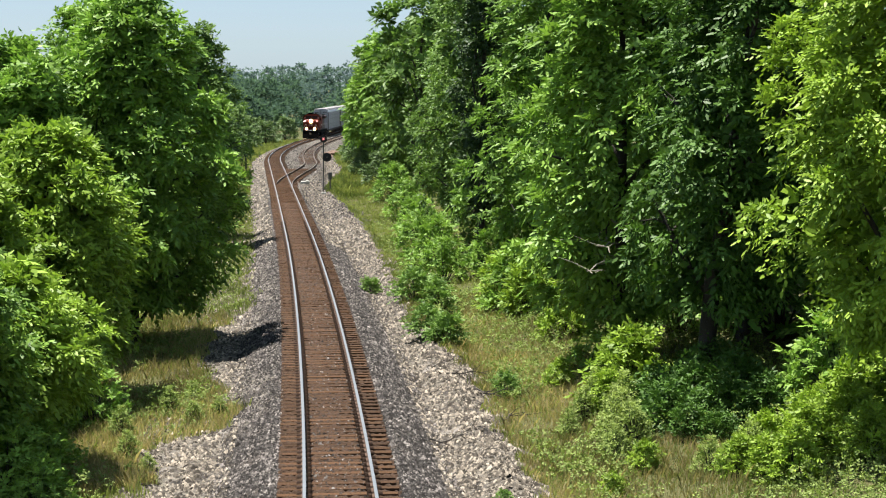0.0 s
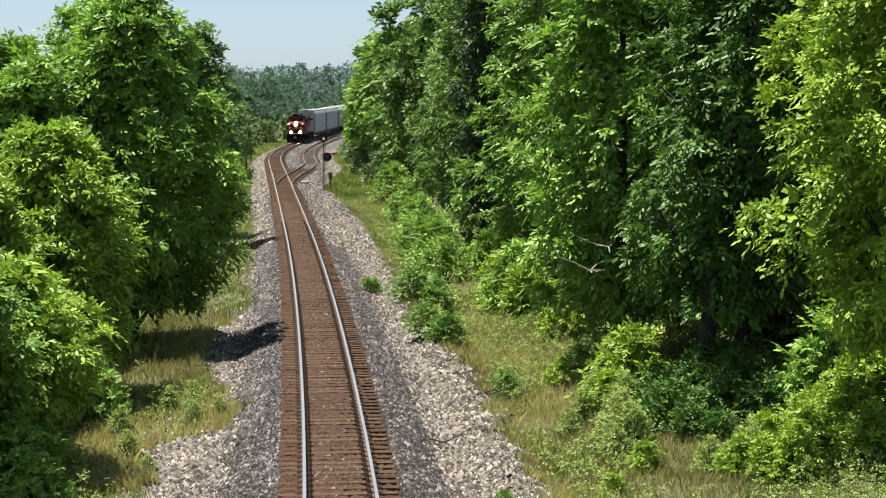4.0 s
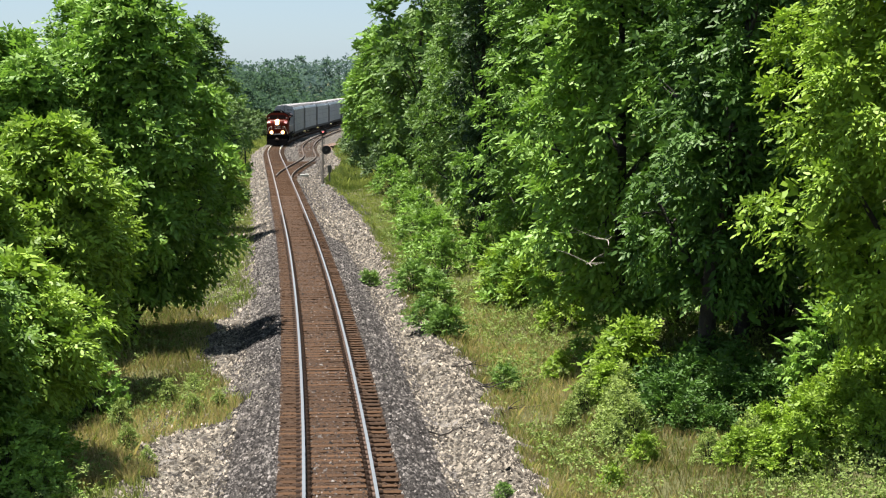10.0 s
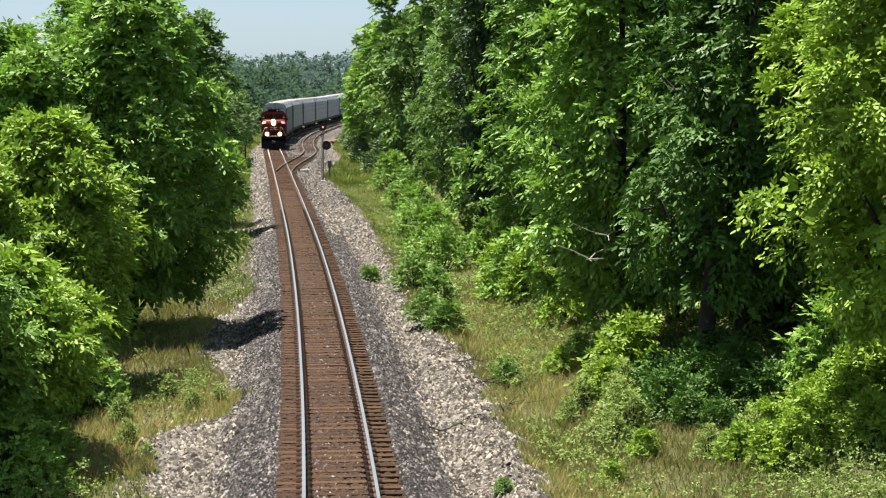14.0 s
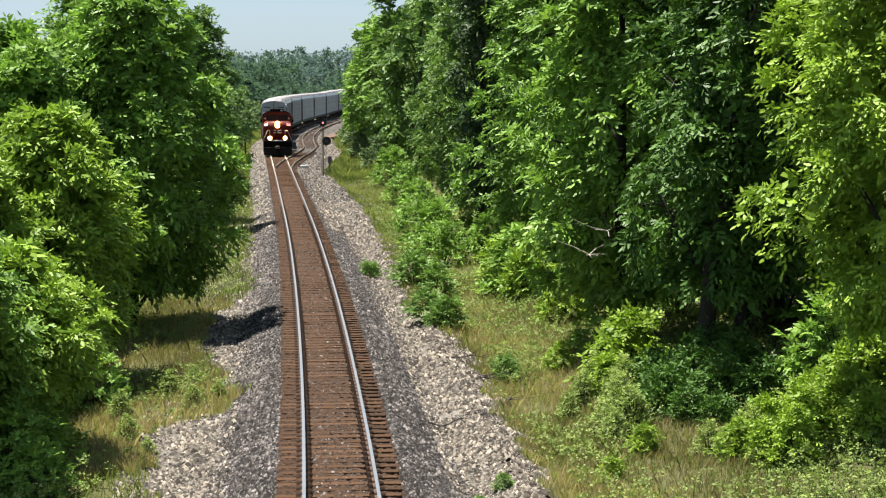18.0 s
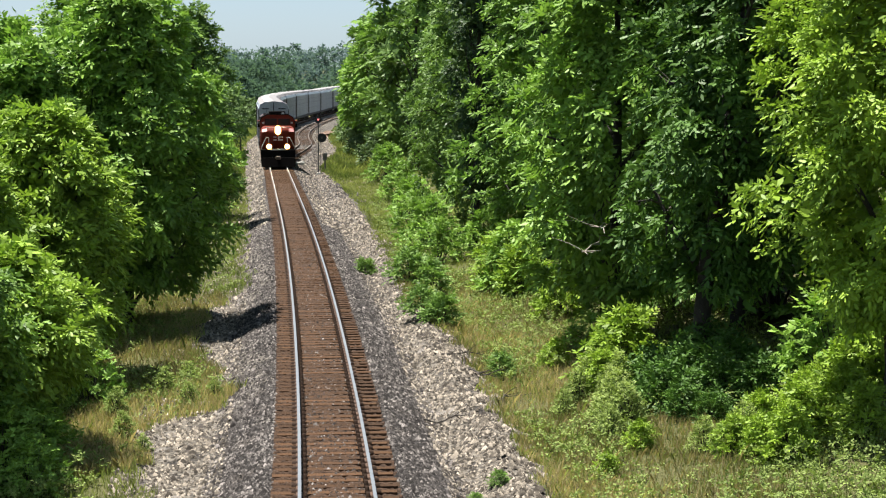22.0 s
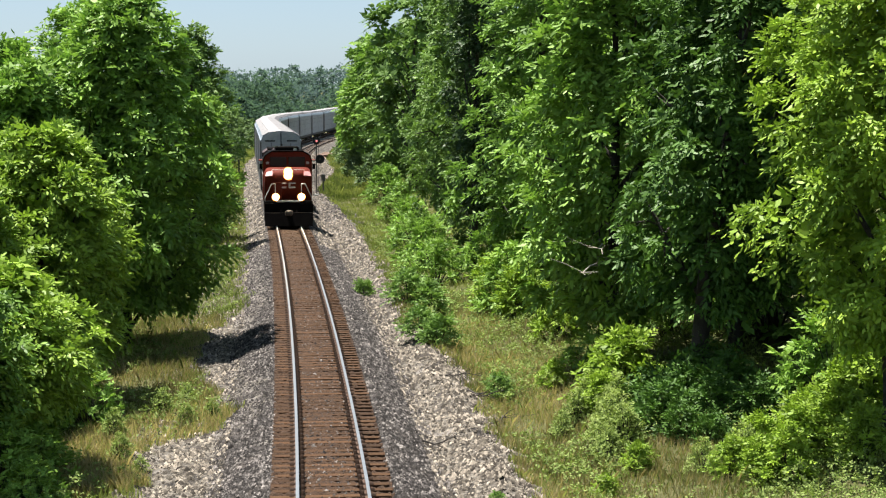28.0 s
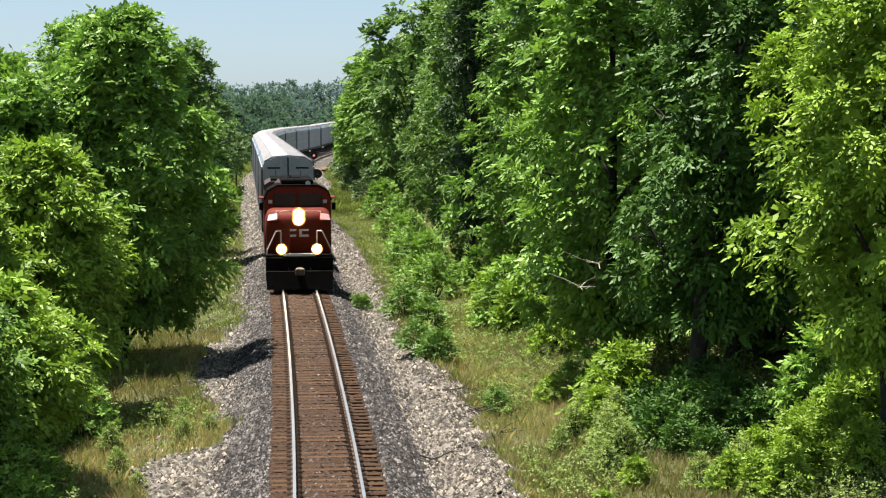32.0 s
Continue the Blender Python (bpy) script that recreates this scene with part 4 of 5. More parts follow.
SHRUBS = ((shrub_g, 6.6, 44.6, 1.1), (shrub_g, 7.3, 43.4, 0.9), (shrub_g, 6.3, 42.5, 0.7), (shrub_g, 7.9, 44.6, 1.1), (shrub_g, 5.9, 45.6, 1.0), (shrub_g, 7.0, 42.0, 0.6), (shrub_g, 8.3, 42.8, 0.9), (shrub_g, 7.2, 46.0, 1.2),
          (shrub_f, 4.7, 44.4, 0.8), (shrub_f, 3.9, 46.3, 0.7), (shrub_f, 4.8, 42.3, 0.8), (shrub_f, 4.4, 47.2, 0.9), (shrub_f, 3.4, 44.9, 0.5), (shrub_f, 5.0, 45.8, 0.9), (shrub_f, 4.3, 41.6, 0.6), (shrub_f, -6.3, 47.0, 0.4), (shrub_f, -6.9, 46.2, 0.45), (shrub_f, -7.8, 47.6, 0.5), (shrub_f, -7.4, 49.6, 0.45), (shrub_f, -8.6, 44.6, 0.5), (shrub_f, -7.9, 41.8, 0.5), (shrub_f, -7.2, 40.6, 0.35),
          (shrub_f, 6.3, 39.2, 0.6), (shrub_f, 7.2, 38.9, 0.7), (shrub_d, 4.7, 46.6, 0.6), (shrub_d, 4.9, 40.2, 0.35), (shrub_d, 3.6, 51.5, 0.42),
          (shrub_d, 3.9, 38.2, 0.28), (shrub_d, 7.4, 37.8, 0.5),
          (shrub_a, 1.9, 50.6, 0.6), (shrub_a, 1.35, 36.4, 0.28), (shrub_a, 0.8, 35.0, 0.25), (shrub_b, -3.25, 75.5, 0.7), (shrub_a, -1.15, 70.5, 1.1), (shrub_a, -0.2, 69.5, 1.05), (shrub_c, 0.0, 80.0, 0.8), (shrub_c, 2.3, 80.5, 0.85), (shrub_c, -1.2, 94.0, 0.9),
          (shrub_c, -0.4, 87.0, 1.0), (shrub_c, -1.6, 106.0, 0.9), (shrub_d, 3.4, 66.0, 1.0), (shrub_d, 2.7, 69.5, 1.1), (shrub_d, 4.4, 60.0, 0.8),
          (shrub_d, 9.9, 41.0, 0.75), (shrub_d, 8.9, 40.2, 0.65), (shrub_d, 9.5, 39.2, 0.7), (shrub_d, 8.6, 38.6, 0.65), (shrub_d, 7.9, 37.4, 0.6), (shrub_d, 6.8, 38.4, 0.42), (shrub_d, 7.7, 39.6, 0.5), (shrub_d, 10.6, 41.6, 0.85), (shrub_c, 5.2, 53.0, 0.7), (shrub_c, -9.3, 38.4, 0.6), (shrub_c, -9.8, 37.2, 0.75), (shrub_c, -8.9, 36.4, 0.5), (shrub_c, 10.2, 42.5, 1.0),
          (shrub_d, 9.6, 37.6, 0.6),
          (shrub_c, 6.3, 46.6, 0.4), (shrub_c, 8.0, 57.0, 1.0), (shrub_c, 10.8, 54.0, 1.2), (shrub_c, 6.6, 64.5, 1.0),
          (shrub_c, 12.5, 50.0, 1.2), (shrub_c, 11.5, 46.0, 1.1), (shrub_c, 9.5, 62.0, 1.3),
          (shrub_c, -10.8, 40.4, 0.6), (shrub_c, -9.7, 41.2, 0.5), (shrub_c, -10.2, 38.8, 0.45), (shrub_c, -12.5, 42.0, 1.0), (shrub_c, -9.7, 46.5, 0.6),
          (shrub_c, -2.6, 120.0, 1.0), (shrub_c, -4.2, 140.0, 1.1),
          (shrub_e, -8.6, 190.0, 1.2), (shrub_e, -11.0, 220.0, 1.3), (shrub_e, -12.9, 245.0, 1.3), (shrub_e, -24.5, 190.0, 0.8), (shrub_e, -28.0, 225.0, 0.9),
          (shrub_e, -31.5, 260.0, 1.2), (shrub_e, -33.5, 240.0, 1.2), (shrub_e, -36.5, 270.0, 1.4), (shrub_e, -29.5, 244.0, 0.9), (shrub_e, -27.5, 212.0, 0.9), (shrub_e, -23.0, 172.0, 0.8),
          (shrub_e, -39.0, 300.0, 1.8), (shrub_e, -37.0, 330.0, 1.8), (shrub_e, -42.0, 350.0, 2.0), (shrub_e, -33.5, 290.0, 1.4), (shrub_e, -33.5, 320.0, 1.6), (shrub_e, -32.5, 350.0, 1.7))
for src, x, y, size in SHRUBS:
    stand_copy(src, x, y, spots.uniform(0, 6), size)


def make_grass(name, label, mat, n, lo, hi, y0, y1, right, height, seed, width=0.0052):
    """Blades of grass over a strip beside the track."""
    g = np.random.default_rng(seed)
    y = y0 + (y1 - y0) * g.random(n) ** 1.5
    u = lo + (hi - lo) * g.random(n) ** 1.2
    u = u - 4.4 + grass_edge(1 if right else -1, y)
    x = line_x(y) + np.where(right, 1, -1) * u + (bed_extra(y) if right else 0)
    keep = (np.sin(x * 1.3 + 2 * np.sin(y * 0.45)) + np.sin(y * 0.9 + x * 0.5) + g.normal(0, 0.8, n)) > -1.6
    x, y = x[keep], y[keep]
    n = len(x)
    z = ground_z(x, y) - 0.02
    h = height * np.exp(g.normal(0, 0.35, n))
    a = g.random(n) * 6.28
    bend = h * g.uniform(0.1, 0.7, n)
    b = g.random(n) * 6.28
    w = width * (0.7 + 0.6 * g.random(n)) * (1 + y / 60)
    p = np.stack([x, y, z], -1)
    s = np.stack([np.cos(a) * w, np.sin(a) * w, 0 * w], -1)
    mid = p + np.stack([np.cos(b) * bend * 0.35, np.sin(b) * bend * 0.35, h * 0.6], -1)
    tip = p + np.stack([np.cos(b) * bend, np.sin(b) * bend, h], -1)
    v = np.stack([p - s, p + s, mid + s * 0.8, tip, mid - s * 0.8], 1)
    f = (np.arange(n)[:, None] * 5 + np.arange(5)[None])
    patch = 0.5 + 0.5 * np.sin(x * 0.8 + 1.7 * np.sin(y * 0.33))
    tone = np.repeat(0.75 * patch + 0.25 * g.random(n), 5)
    return tagged(new(name, raw_mesh(name, v.reshape(-1, 3), f, mat, tone)), label, "grass", kind="stuff")


make_grass("bank_grass", "tall green and straw-coloured grass on the bank", GRASS_BLADE, 80000, 4.15, 13.0, 31, 150, True, 0.19, 81)
make_grass("dry_grass", "dry straw-coloured grass on the bank", DRY_BLADE, 40000, 4.3, 9.0, 31, 75, True, 0.20, 82)
make_grass("verge_grass", "mixed green and dry grass on the verge", GRASS_BLADE, 42000, 4.15, 9.5, 31, 130, False, 0.20, 83)
make_grass("dry_verge_grass", "dry reddish grass on the verge", DRY_BLADE, 26000, 4.3, 8.0, 38, 68, False, 0.22, 84)
make_grass("far_grass", "green grass along the far line", GRASS_BLADE, 22000, 4.2, 12.0, 150, 300, True, 0.28, 85, 0.012)
make_grass("far_verge_grass", "green grass along the far verge", GRASS_BLADE, 22000, 4.4, 12.0, 130, 340, False, 0.3, 86, 0.012)


def make_weeds(name, label, n, lo, hi, y0, y1, right, seed, leaf=(0.15, 0.07)):
    """Low leafy weeds among the grass, in uneven patches."""
    g = np.random.default_rng(seed)
    y = y0 + (y1 - y0) * g.random(n) ** 1.4
    u = lo + (hi - lo) * g.random(n)
    u = u - 4.4 + grass_edge(1 if right else -1, y)
    x = line_x(y) + (u if right else -u)
    keep = (np.sin(x * 0.9 + 1.5 * np.sin(y * 0.3)) + np.sin(y * 0.55 - x * 0.7) + g.normal(0, 0.5, n)) > 0.0 - 0.10 * (u - lo)
    x, y, u = x[keep], y[keep], u[keep]
    h = 0.05 + 0.55 * g.random(len(x)) ** 2.2
    c = np.stack([x, y, ground_z(x, y) + h], -1)
    way = unit(np.stack([g.normal(0, 0.3, len(x)), g.normal(0, 0.3, len(x)), np.ones(len(x))], -1))
    me = sprays_mesh(name, LEAF_WEED, g, c, way, np.full(len(x), 0.30), 5, 3, 0.18, leaf[0], leaf[1] * 1.2, 0.3, False)
    return tagged(new(name, me), label, "weeds", kind="stuff")


make_weeds("bank_weeds", "leafy green weeds among the grass of the bank", 7500, 4.6, 13.0, 31, 115, True, 91, (0.085, 0.045))
make_weeds("verge_weeds", "leafy green weeds on the verge", 4000, 4.5, 9.5, 31, 95, False, 92, (0.085, 0.045))

# fallen and dead wood

for seed, x, y, turn, length, r, label in ((1, -7.4, 40.4, -0.5, 1.1, 0.07, "dark fallen branch lying at the edge of the gravel"),
                                           (2, 0.9, 49.5, -1.0, 1.5, 0.035, "thin fallen branch on the gravel bank"),
                                           (3, -0.3, 43.0, 0.4, 1.3, 0.025, "thin dead stick on the gravel bank"),
                                           (4, 1.6, 46.2, 0.9, 1.2, 0.03, "thin fallen branch on the gravel bank"),
                                           (5, 0.1, 52.4, 0.2, 1.4, 0.025, "thin dead stick on the gravel bank")):
    v, f = dead_wood(seed, length, r, 4)
    o = tagged(new("fallen_branch", raw_mesh("fallen_branch", v, f, BARK)), label, "branch")
    stand(o, x, y, turn, 1.0, 0.02)

# ---- signals ----


def disc(centre, r, depth, sides=24, bm=None):
    c = Vector(centre)
    return rod(c - Vector((0, depth / 2, 0)), c + Vector((0, depth / 2, 0)), r, sides, bm=bm)


def make_signal():
    root = tagged(new("railway_signal"), "black two-headed railway signal mast standing beside the switch", "signal")
    part("base", box(-0.2, 0.2, -0.2, 0.2, -0.3, 0.25, 0.03), BOX_PALE, root, "pale concrete base")
    part("mast", rod((0, 0, 0.2), (0, 0, 5.15), 0.06, 10), SIGNAL_GREY, root)
    for x, z, r in ((0.32, 3.35, 0.40), (0.02, 4.95, 0.32)):
        head = part("signal_head", disc((x, -0.12, z), r, 0.03, 28), SIGNAL_BLACK, root, "round black target of a signal")
        part("housing", box(x - 0.14, x + 0.14, -0.1, 0.2, z - 0.2, z + 0.2, 0.03), SIGNAL_BLACK, head)
        part("lens", disc((x, -0.15, z), 0.09, 0.03, 16), RED_LENS if z > 4 else SIGNAL_GREY, head, "dim red lens" if z > 4 else "unlit grey lens")
        part("hood", box(x - 0.12, x + 0.12, -0.42, -0.14, z + 0.1, z + 0.13, 0.01), SIGNAL_BLACK, head)
    part("bracket", bar([(0, 0, 3.35), (0.32, 0, 3.35)], 0.035), SIGNAL_GREY, root)
    ladder = part("ladder", bar([(-0.16, 0.25, 0.2), (-0.16, 0.16, 4.6)], 0.018), SIGNAL_GREY, root)
    part("ladder_rail", bar([(0.16, 0.25, 0.2), (0.16, 0.16, 4.6)], 0.018), SIGNAL_GREY, ladder)
    for i in range(13):
        part("rung", bar([(-0.16, 0.24 - i * 0.006, 0.5 + 0.32 * i), (0.16, 0.24 - i * 0.006, 0.5 + 0.32 * i)], 0.012, 5), SIGNAL_GREY, ladder)
    return root


RED_LENS = glow("red_signal_lens", (1.0, 0.25, 0.24), 0.5)
RED_LENS.node_tree.nodes["Principled BSDF"].inputs["Base Color"].default_value = (0.14, 0.035, 0.035, 1)
signal = stand(make_signal(), -10.55, 150.0)

post = tagged(new("relay_post"), "short grey post with a small metal case", "post")
part("pole", rod((0, 0, -0.3), (0, 0, 1.5), 0.07, 10), SIGNAL_GREY, post)
part("case", box(-0.17, 0.17, -0.14, 0.14, 1.1, 1.75, 0.03), SIGNAL_GREY, post)
stand(post, -10.1, 152.0)

low_signal = tagged(new("marker_post"), "thin dark marker post with a small pale head on the verge", "post")
part("pole", rod((0, 0, -0.3), (0, 0, 2.5), 0.085, 8), SIGNAL_BLACK, low_signal)
part("head", box(-0.16, 0.16, -0.1, 0.1, 2.3, 2.75, 0.03), SIGNAL_BLACK, low_signal)
part("lens", disc((0, -0.12, 2.5), 0.09, 0.04, 12), BOX_PALE, low_signal)
stand(low_signal, -21.6, 186.0)

case = tagged(new("switch_machine"), "pale low switch machine on the ballast beside the turnout", "switch machine")
part("body", box(-0.55, 0.55, -0.3, 0.3, 0.0, 0.32, 0.05), BOX_PALE, case)
part("rod", bar([(-0.5, 0, 0.12), (-2.2, 0, 0.1)], 0.025), STEEL_SIDE, case)
part("motor", box(0.1, 0.45, -0.22, 0.22, 0.3, 0.45, 0.04), BOX_PALE, case)
stand(case, -13.0, 160.0, 0, 0.75, -0.02)

mound = bmesh.new()
bmesh.ops.create_icosphere(mound, subdivisions=4, radius=1.0)
for v in mound.verts:
    k = 1 + 0.35 * noise.noise(v.co * 1.7) + 0.12 * noise.noise(v.co * 6)
    v.co = Vector((v.co.x * 1.9 * k, v.co.y * 3.2 * k, max(-0.3, v.co.z * 0.75 * k)))
heap = put("earth_mound", mound, RED_EARTH)
stand(tagged(heap, "low mound of bare reddish earth beside the siding", "earth mound"), -15.9, 250.0)

# ---- the train ----


def wheelset(parent, y, radius=0.46):
    ws = part("wheelset", rod((-0.95, 0, 0), (0.95, 0, 0), 0.09, 10), WHEEL_STEEL, parent)
    ws.matrix_basis = Matrix.Translation((0, y, radius))
    for s in (-1, 1):
        part("wheel", rod((s * 0.70, 0, 0), (s * 0.83, 0, 0), radius, 24), WHEEL_STEEL, ws)
        part("axle_box", box(min(s * 0.92, s * 1.16), max(s * 0.92, s * 1.16), y - 0.16, y + 0.16, radius - 0.16, radius + 0.16, 0.03), RACK_FRAME, parent)
    return ws


def make_loco():
    """Six-axle freight locomotive; y = 0 is its front coupler, z = 0 the rail top, the nose looks to -y."""
    root = tagged(new("locomotive"), "dark red diesel freight locomotive with lit headlights leading the train", "locomotive")
    part("underframe", box(-1.5, 1.5, 0.75, 21.6, 1.15, 1.55, 0.04), LOCO_BLACK, root)
    part("pilot_plate", box(-1.52, 1.52, 0.55, 0.75, 0.35, 1.45, 0.03), LOCO_BLACK, root, "black front pilot plate")
    plow = loft([[(-1.5, 0.16, 0.85), (1.5, 0.16, 0.85), (1.5, 0.56, 0.85), (-1.5, 0.56, 0.85)],
                 [(-1.48, -0.05, 0.05), (1.48, -0.05, 0.05), (1.48, 0.1, 0.05), (-1.48, 0.1, 0.05)]])
    part("snow_plough", plow, LOCO_BLACK, root, "black sloping snow plough")
    coup = part("coupler", box(-0.14, 0.14, -0.15, 0.7, 0.72, 1.0, 0.05), WHEEL_STEEL, root)
    part("knuckle", box(-0.22, 0.22, -0.3, -0.08, 0.7, 1.02, 0.07), WHEEL_STEEL, coup)
    for s in (-1, 1):
        part("air_hose", bar([(s * 0.5, 0.5, 1.0), (s * 0.48, 0.32, 0.8), (s * 0.4, 0.3, 0.5)], 0.03), LOCO_BLACK, root)
        steps_ = part("step_well", box(min(s * 1.1, s * 1.5), max(s * 1.1, s * 1.5), 0.78, 1.3, 0.35, 0.42, 0.01), LOCO_BLACK, root)
        for z in (0.7, 1.05):
            part("step", box(min(s * 1.1, s * 1.5), max(s * 1.1, s * 1.5), 0.8, 1.25, z, z + 0.05, 0.01), LOCO_WHITE, steps_, "pale step edge")
    nose = loft([[(-1.44, 1.35, 1.5), (1.44, 1.35, 1.5), (1.50, 3.0, 1.5), (-1.50, 3.0, 1.5)],
                 [(-1.46, 1.35, 3.16), (1.46, 1.35, 3.16), (1.52, 3.0, 3.16), (-1.52, 3.0, 3.16)],
                 [(-1.32, 1.40, 3.44), (1.32, 1.40, 3.44), (1.40, 3.0, 3.50), (-1.40, 3.0, 3.50)],
                 [(-1.10, 1.56, 3.54), (1.10, 1.56, 3.54), (1.20, 3.0, 3.60), (-1.20, 3.0, 3.60)]])
    bmesh.ops.bevel(nose, geom=nose.edges[:], offset=0.05, segments=2, affect="EDGES")
    part("nose", nose, LOCO_RED, root, "dark red sloping nose", True)
    part("nose_door", box(-0.98, -0.4, 1.30, 1.36, 1.6, 2.7, 0.02), LOCO_RED, root)
    cab_out = [(-1.56, 1.5), (1.56, 1.5), (1.56, 3.95), (1.40, 4.35), (0.95, 4.60), (-0.95, 4.60), (-1.40, 4.35), (-1.56, 3.95)]
    cab = part("cab", prism(cab_out, 2.95, 5.7, 0.05), LOCO_RED, root, "dark red crew cab")
    for s in (-1, 1):
        part("windscreen", box(min(s * 0.06, s * 1.12), max(s * 0.06, s * 1.12), 2.90, 2.96, 3.66, 4.24, 0.015), GLASS_DARK, cab, "dark windscreen")
        part("side_window", box(min(s * 1.53, s * 1.59), max(s * 1.53, s * 1.59), 3.5, 5.0, 3.25, 3.95, 0.02), GLASS_DARK, cab)
        part("number_board", box(min(s * 1.18, s * 1.36), max(s * 1.18, s * 1.36), 2.89, 2.95, 3.78, 3.94, 0.015), LOCO_WHITE, cab, "small pale number board")
        # Panel shape tilted upward so that the sun brightens it
        part("stripe_panel", loft([[(s * 0.98, 1.06, 3.16), (s * 1.44, 1.10, 3.10), (s * 1.44, 1.40, 3.08), (s * 0.98, 1.40, 3.08)],
                                   [(s * 0.98, 1.30, 3.42), (s * 1.36, 1.32, 3.36), (s * 1.36, 1.41, 3.34), (s * 0.98, 1.41, 3.40)]]), LOCO_PINK, root, "pale pink tilted panel")
        part("sunshade", box(min(s * 1.57, s * 1.8), max(s * 1.57, s * 1.8), 3.4, 5.1, 3.98, 4.03, 0.01), LOCO_RED, cab)
        part("mirror", box(min(s * 1.6, s * 1.78), max(s * 1.6, s * 1.78), 3.2, 3.25, 3.45, 3.8, 0.01), LOCO_BLACK, cab)
        part("visor", bar([(s * 0.1, 2.93, 4.24), (s * 1.1, 2.93, 4.22)], 0.03), LOCO_RED, cab)
    part("cab_roof", prism([(-1.59, 3.93), (-1.59, 3.97), (-1.42, 4.38), (-0.96, 4.635), (0.96, 4.635), (1.42, 4.38), (1.59, 3.97), (1.59, 3.93), (1.54, 3.93), (1.38, 4.33), (0.94, 4.57),
                             (-0.94, 4.57), (-1.38, 4.33), (-1.54, 3.93)], 2.92, 5.74), LOCO_BLACK, cab, "sooty black cab roof")
    part("nose_rail", bar([(-1.02, 1.36, 3.30), (-1.0, 1.32, 3.50), (1.0, 1.32, 3.50), (1.02, 1.36, 3.30)], 0.022), LOCO_WHITE, root, "pale grab rail along the top of the nose")
    part("roof_unit", box(-0.75, 0.75, 3.5, 5.2, 4.62, 4.88, 0.08), LOCO_BLACK, root, "black air-conditioning unit")
    part("horn", bar([(-0.3, 5.4, 4.6), (-0.3, 5.4, 4.95), (-0.3, 4.9, 4.98)], 0.05, 8), WHEEL_STEEL, root)
    part("antenna", disc((0.5, 3.3, 4.68), 0.12, 0.12), LOCO_WHITE, root)
    hood = [(-0.95, 1.5), (0.95, 1.5), (0.95, 4.15), (0.7, 4.42), (-0.7, 4.42), (-0.95, 4.15)]
    part("long_hood", prism(hood, 5.7, 16.2, 0.04), LOCO_SOOT, root, "sooty dark red engine hood")
    rad = [(-0.95, 1.5), (0.95, 1.5), (0.95, 3.5), (1.45, 3.7), (1.45, 4.1), (1.15, 4.28), (-1.15, 4.28), (-1.45, 4.1), (-1.45, 3.7), (-0.95, 3.5)]
    part("radiator_housing", prism(rad, 16.2, 20.9, 0.04), LOCO_SOOT, root, "flared sooty radiator housing")
    part("radiator_roof", box(-1.12, 1.12, 16.25, 20.85, 4.285, 4.40, 0.03), LOCO_BLACK, root, "black sooty radiator roof")
    part("hood_roof", box(-0.68, 0.68, 5.75, 16.15, 4.425, 4.45, 0.008), LOCO_BLACK, root, "black sooty hood roof")
    part("exhaust_stack", box(-0.35, 0.35, 10.2, 11.4, 4.455, 4.72, 0.04), LOCO_BLACK, root)
    for y in (7.2, 12.6, 14.2):
        part("roof_hatch", box(-0.6, 0.6, y, y + 1.1, 4.455, 4.53, 0.03), LOCO_BLACK, root)
    for s in (-1, 1):
        for i in range(9):
            y = 6.0 + i * 1.1
            part("hood_door", box(min(s * 0.94, s * 0.97), max(s * 0.94, s * 0.97), y, y + 1.0, 1.75, 3.9, 0.008), LOCO_RED, root)
        part("radiator_grille", box(min(s * 1.44, s * 1.48), max(s * 1.44, s * 1.48), 16.5, 20.6, 3.76, 4.06, 0.01), LOCO_BLACK, root)
        rail = part("handrail", bar([(s * 1.46, 5.8, 2.55), (s * 1.46, 21.2, 2.55)], 0.022), LOCO_WHITE, root, "pale handrail")
        for i in range(9):
            y = 5.9 + i * 1.9
            part("stanchion", bar([(s * 1.46, y, 1.5), (s * 1.46, y, 2.55)], 0.02, 5), LOCO_WHITE, rail)
        front = part("front_handrail", bar([(s * 0.82, 1.15, 2.62), (s * 1.05, 0.95, 2.62), (s * 1.46, 0.95, 1.75), (s * 1.46, 0.95, 1.0)], 0.028), LOCO_WHITE, root, "pale bent front handrail")
        part("post", bar([(s * 0.82, 1.15, 2.62), (s * 0.82, 1.0, 1.5)], 0.025, 5), LOCO_WHITE, front)
    part("walkway", box(-1.5, 1.5, 0.62, 1.4, 1.45, 1.56, 0.02), LOCO_BLACK, root)
    part("walkway_edge", box(-0.75, 0.75, 0.56, 0.62, 1.5, 1.62, 0.01), LOCO_WHITE, root, "pale stripe along the walkway edge")
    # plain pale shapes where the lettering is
    for a, b in ((-0.55, -0.12), (0.02, 0.45)):
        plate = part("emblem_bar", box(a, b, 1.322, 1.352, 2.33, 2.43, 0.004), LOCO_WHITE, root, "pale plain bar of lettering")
        part("emblem_stem", box(a, a + 0.12, 1.322, 1.352, 2.44, 2.68, 0.004), LOCO_WHITE, plate)
        part("emblem_top", box(a + 0.12, b, 1.322, 1.352, 2.60, 2.68, 0.004), LOCO_WHITE, plate)
    lamp = part("headlight", box(-0.24, 0.24, 1.34, 1.62, 3.02, 3.48, 0.04), LOCO_BLACK, root, "lit twin headlight on the nose")
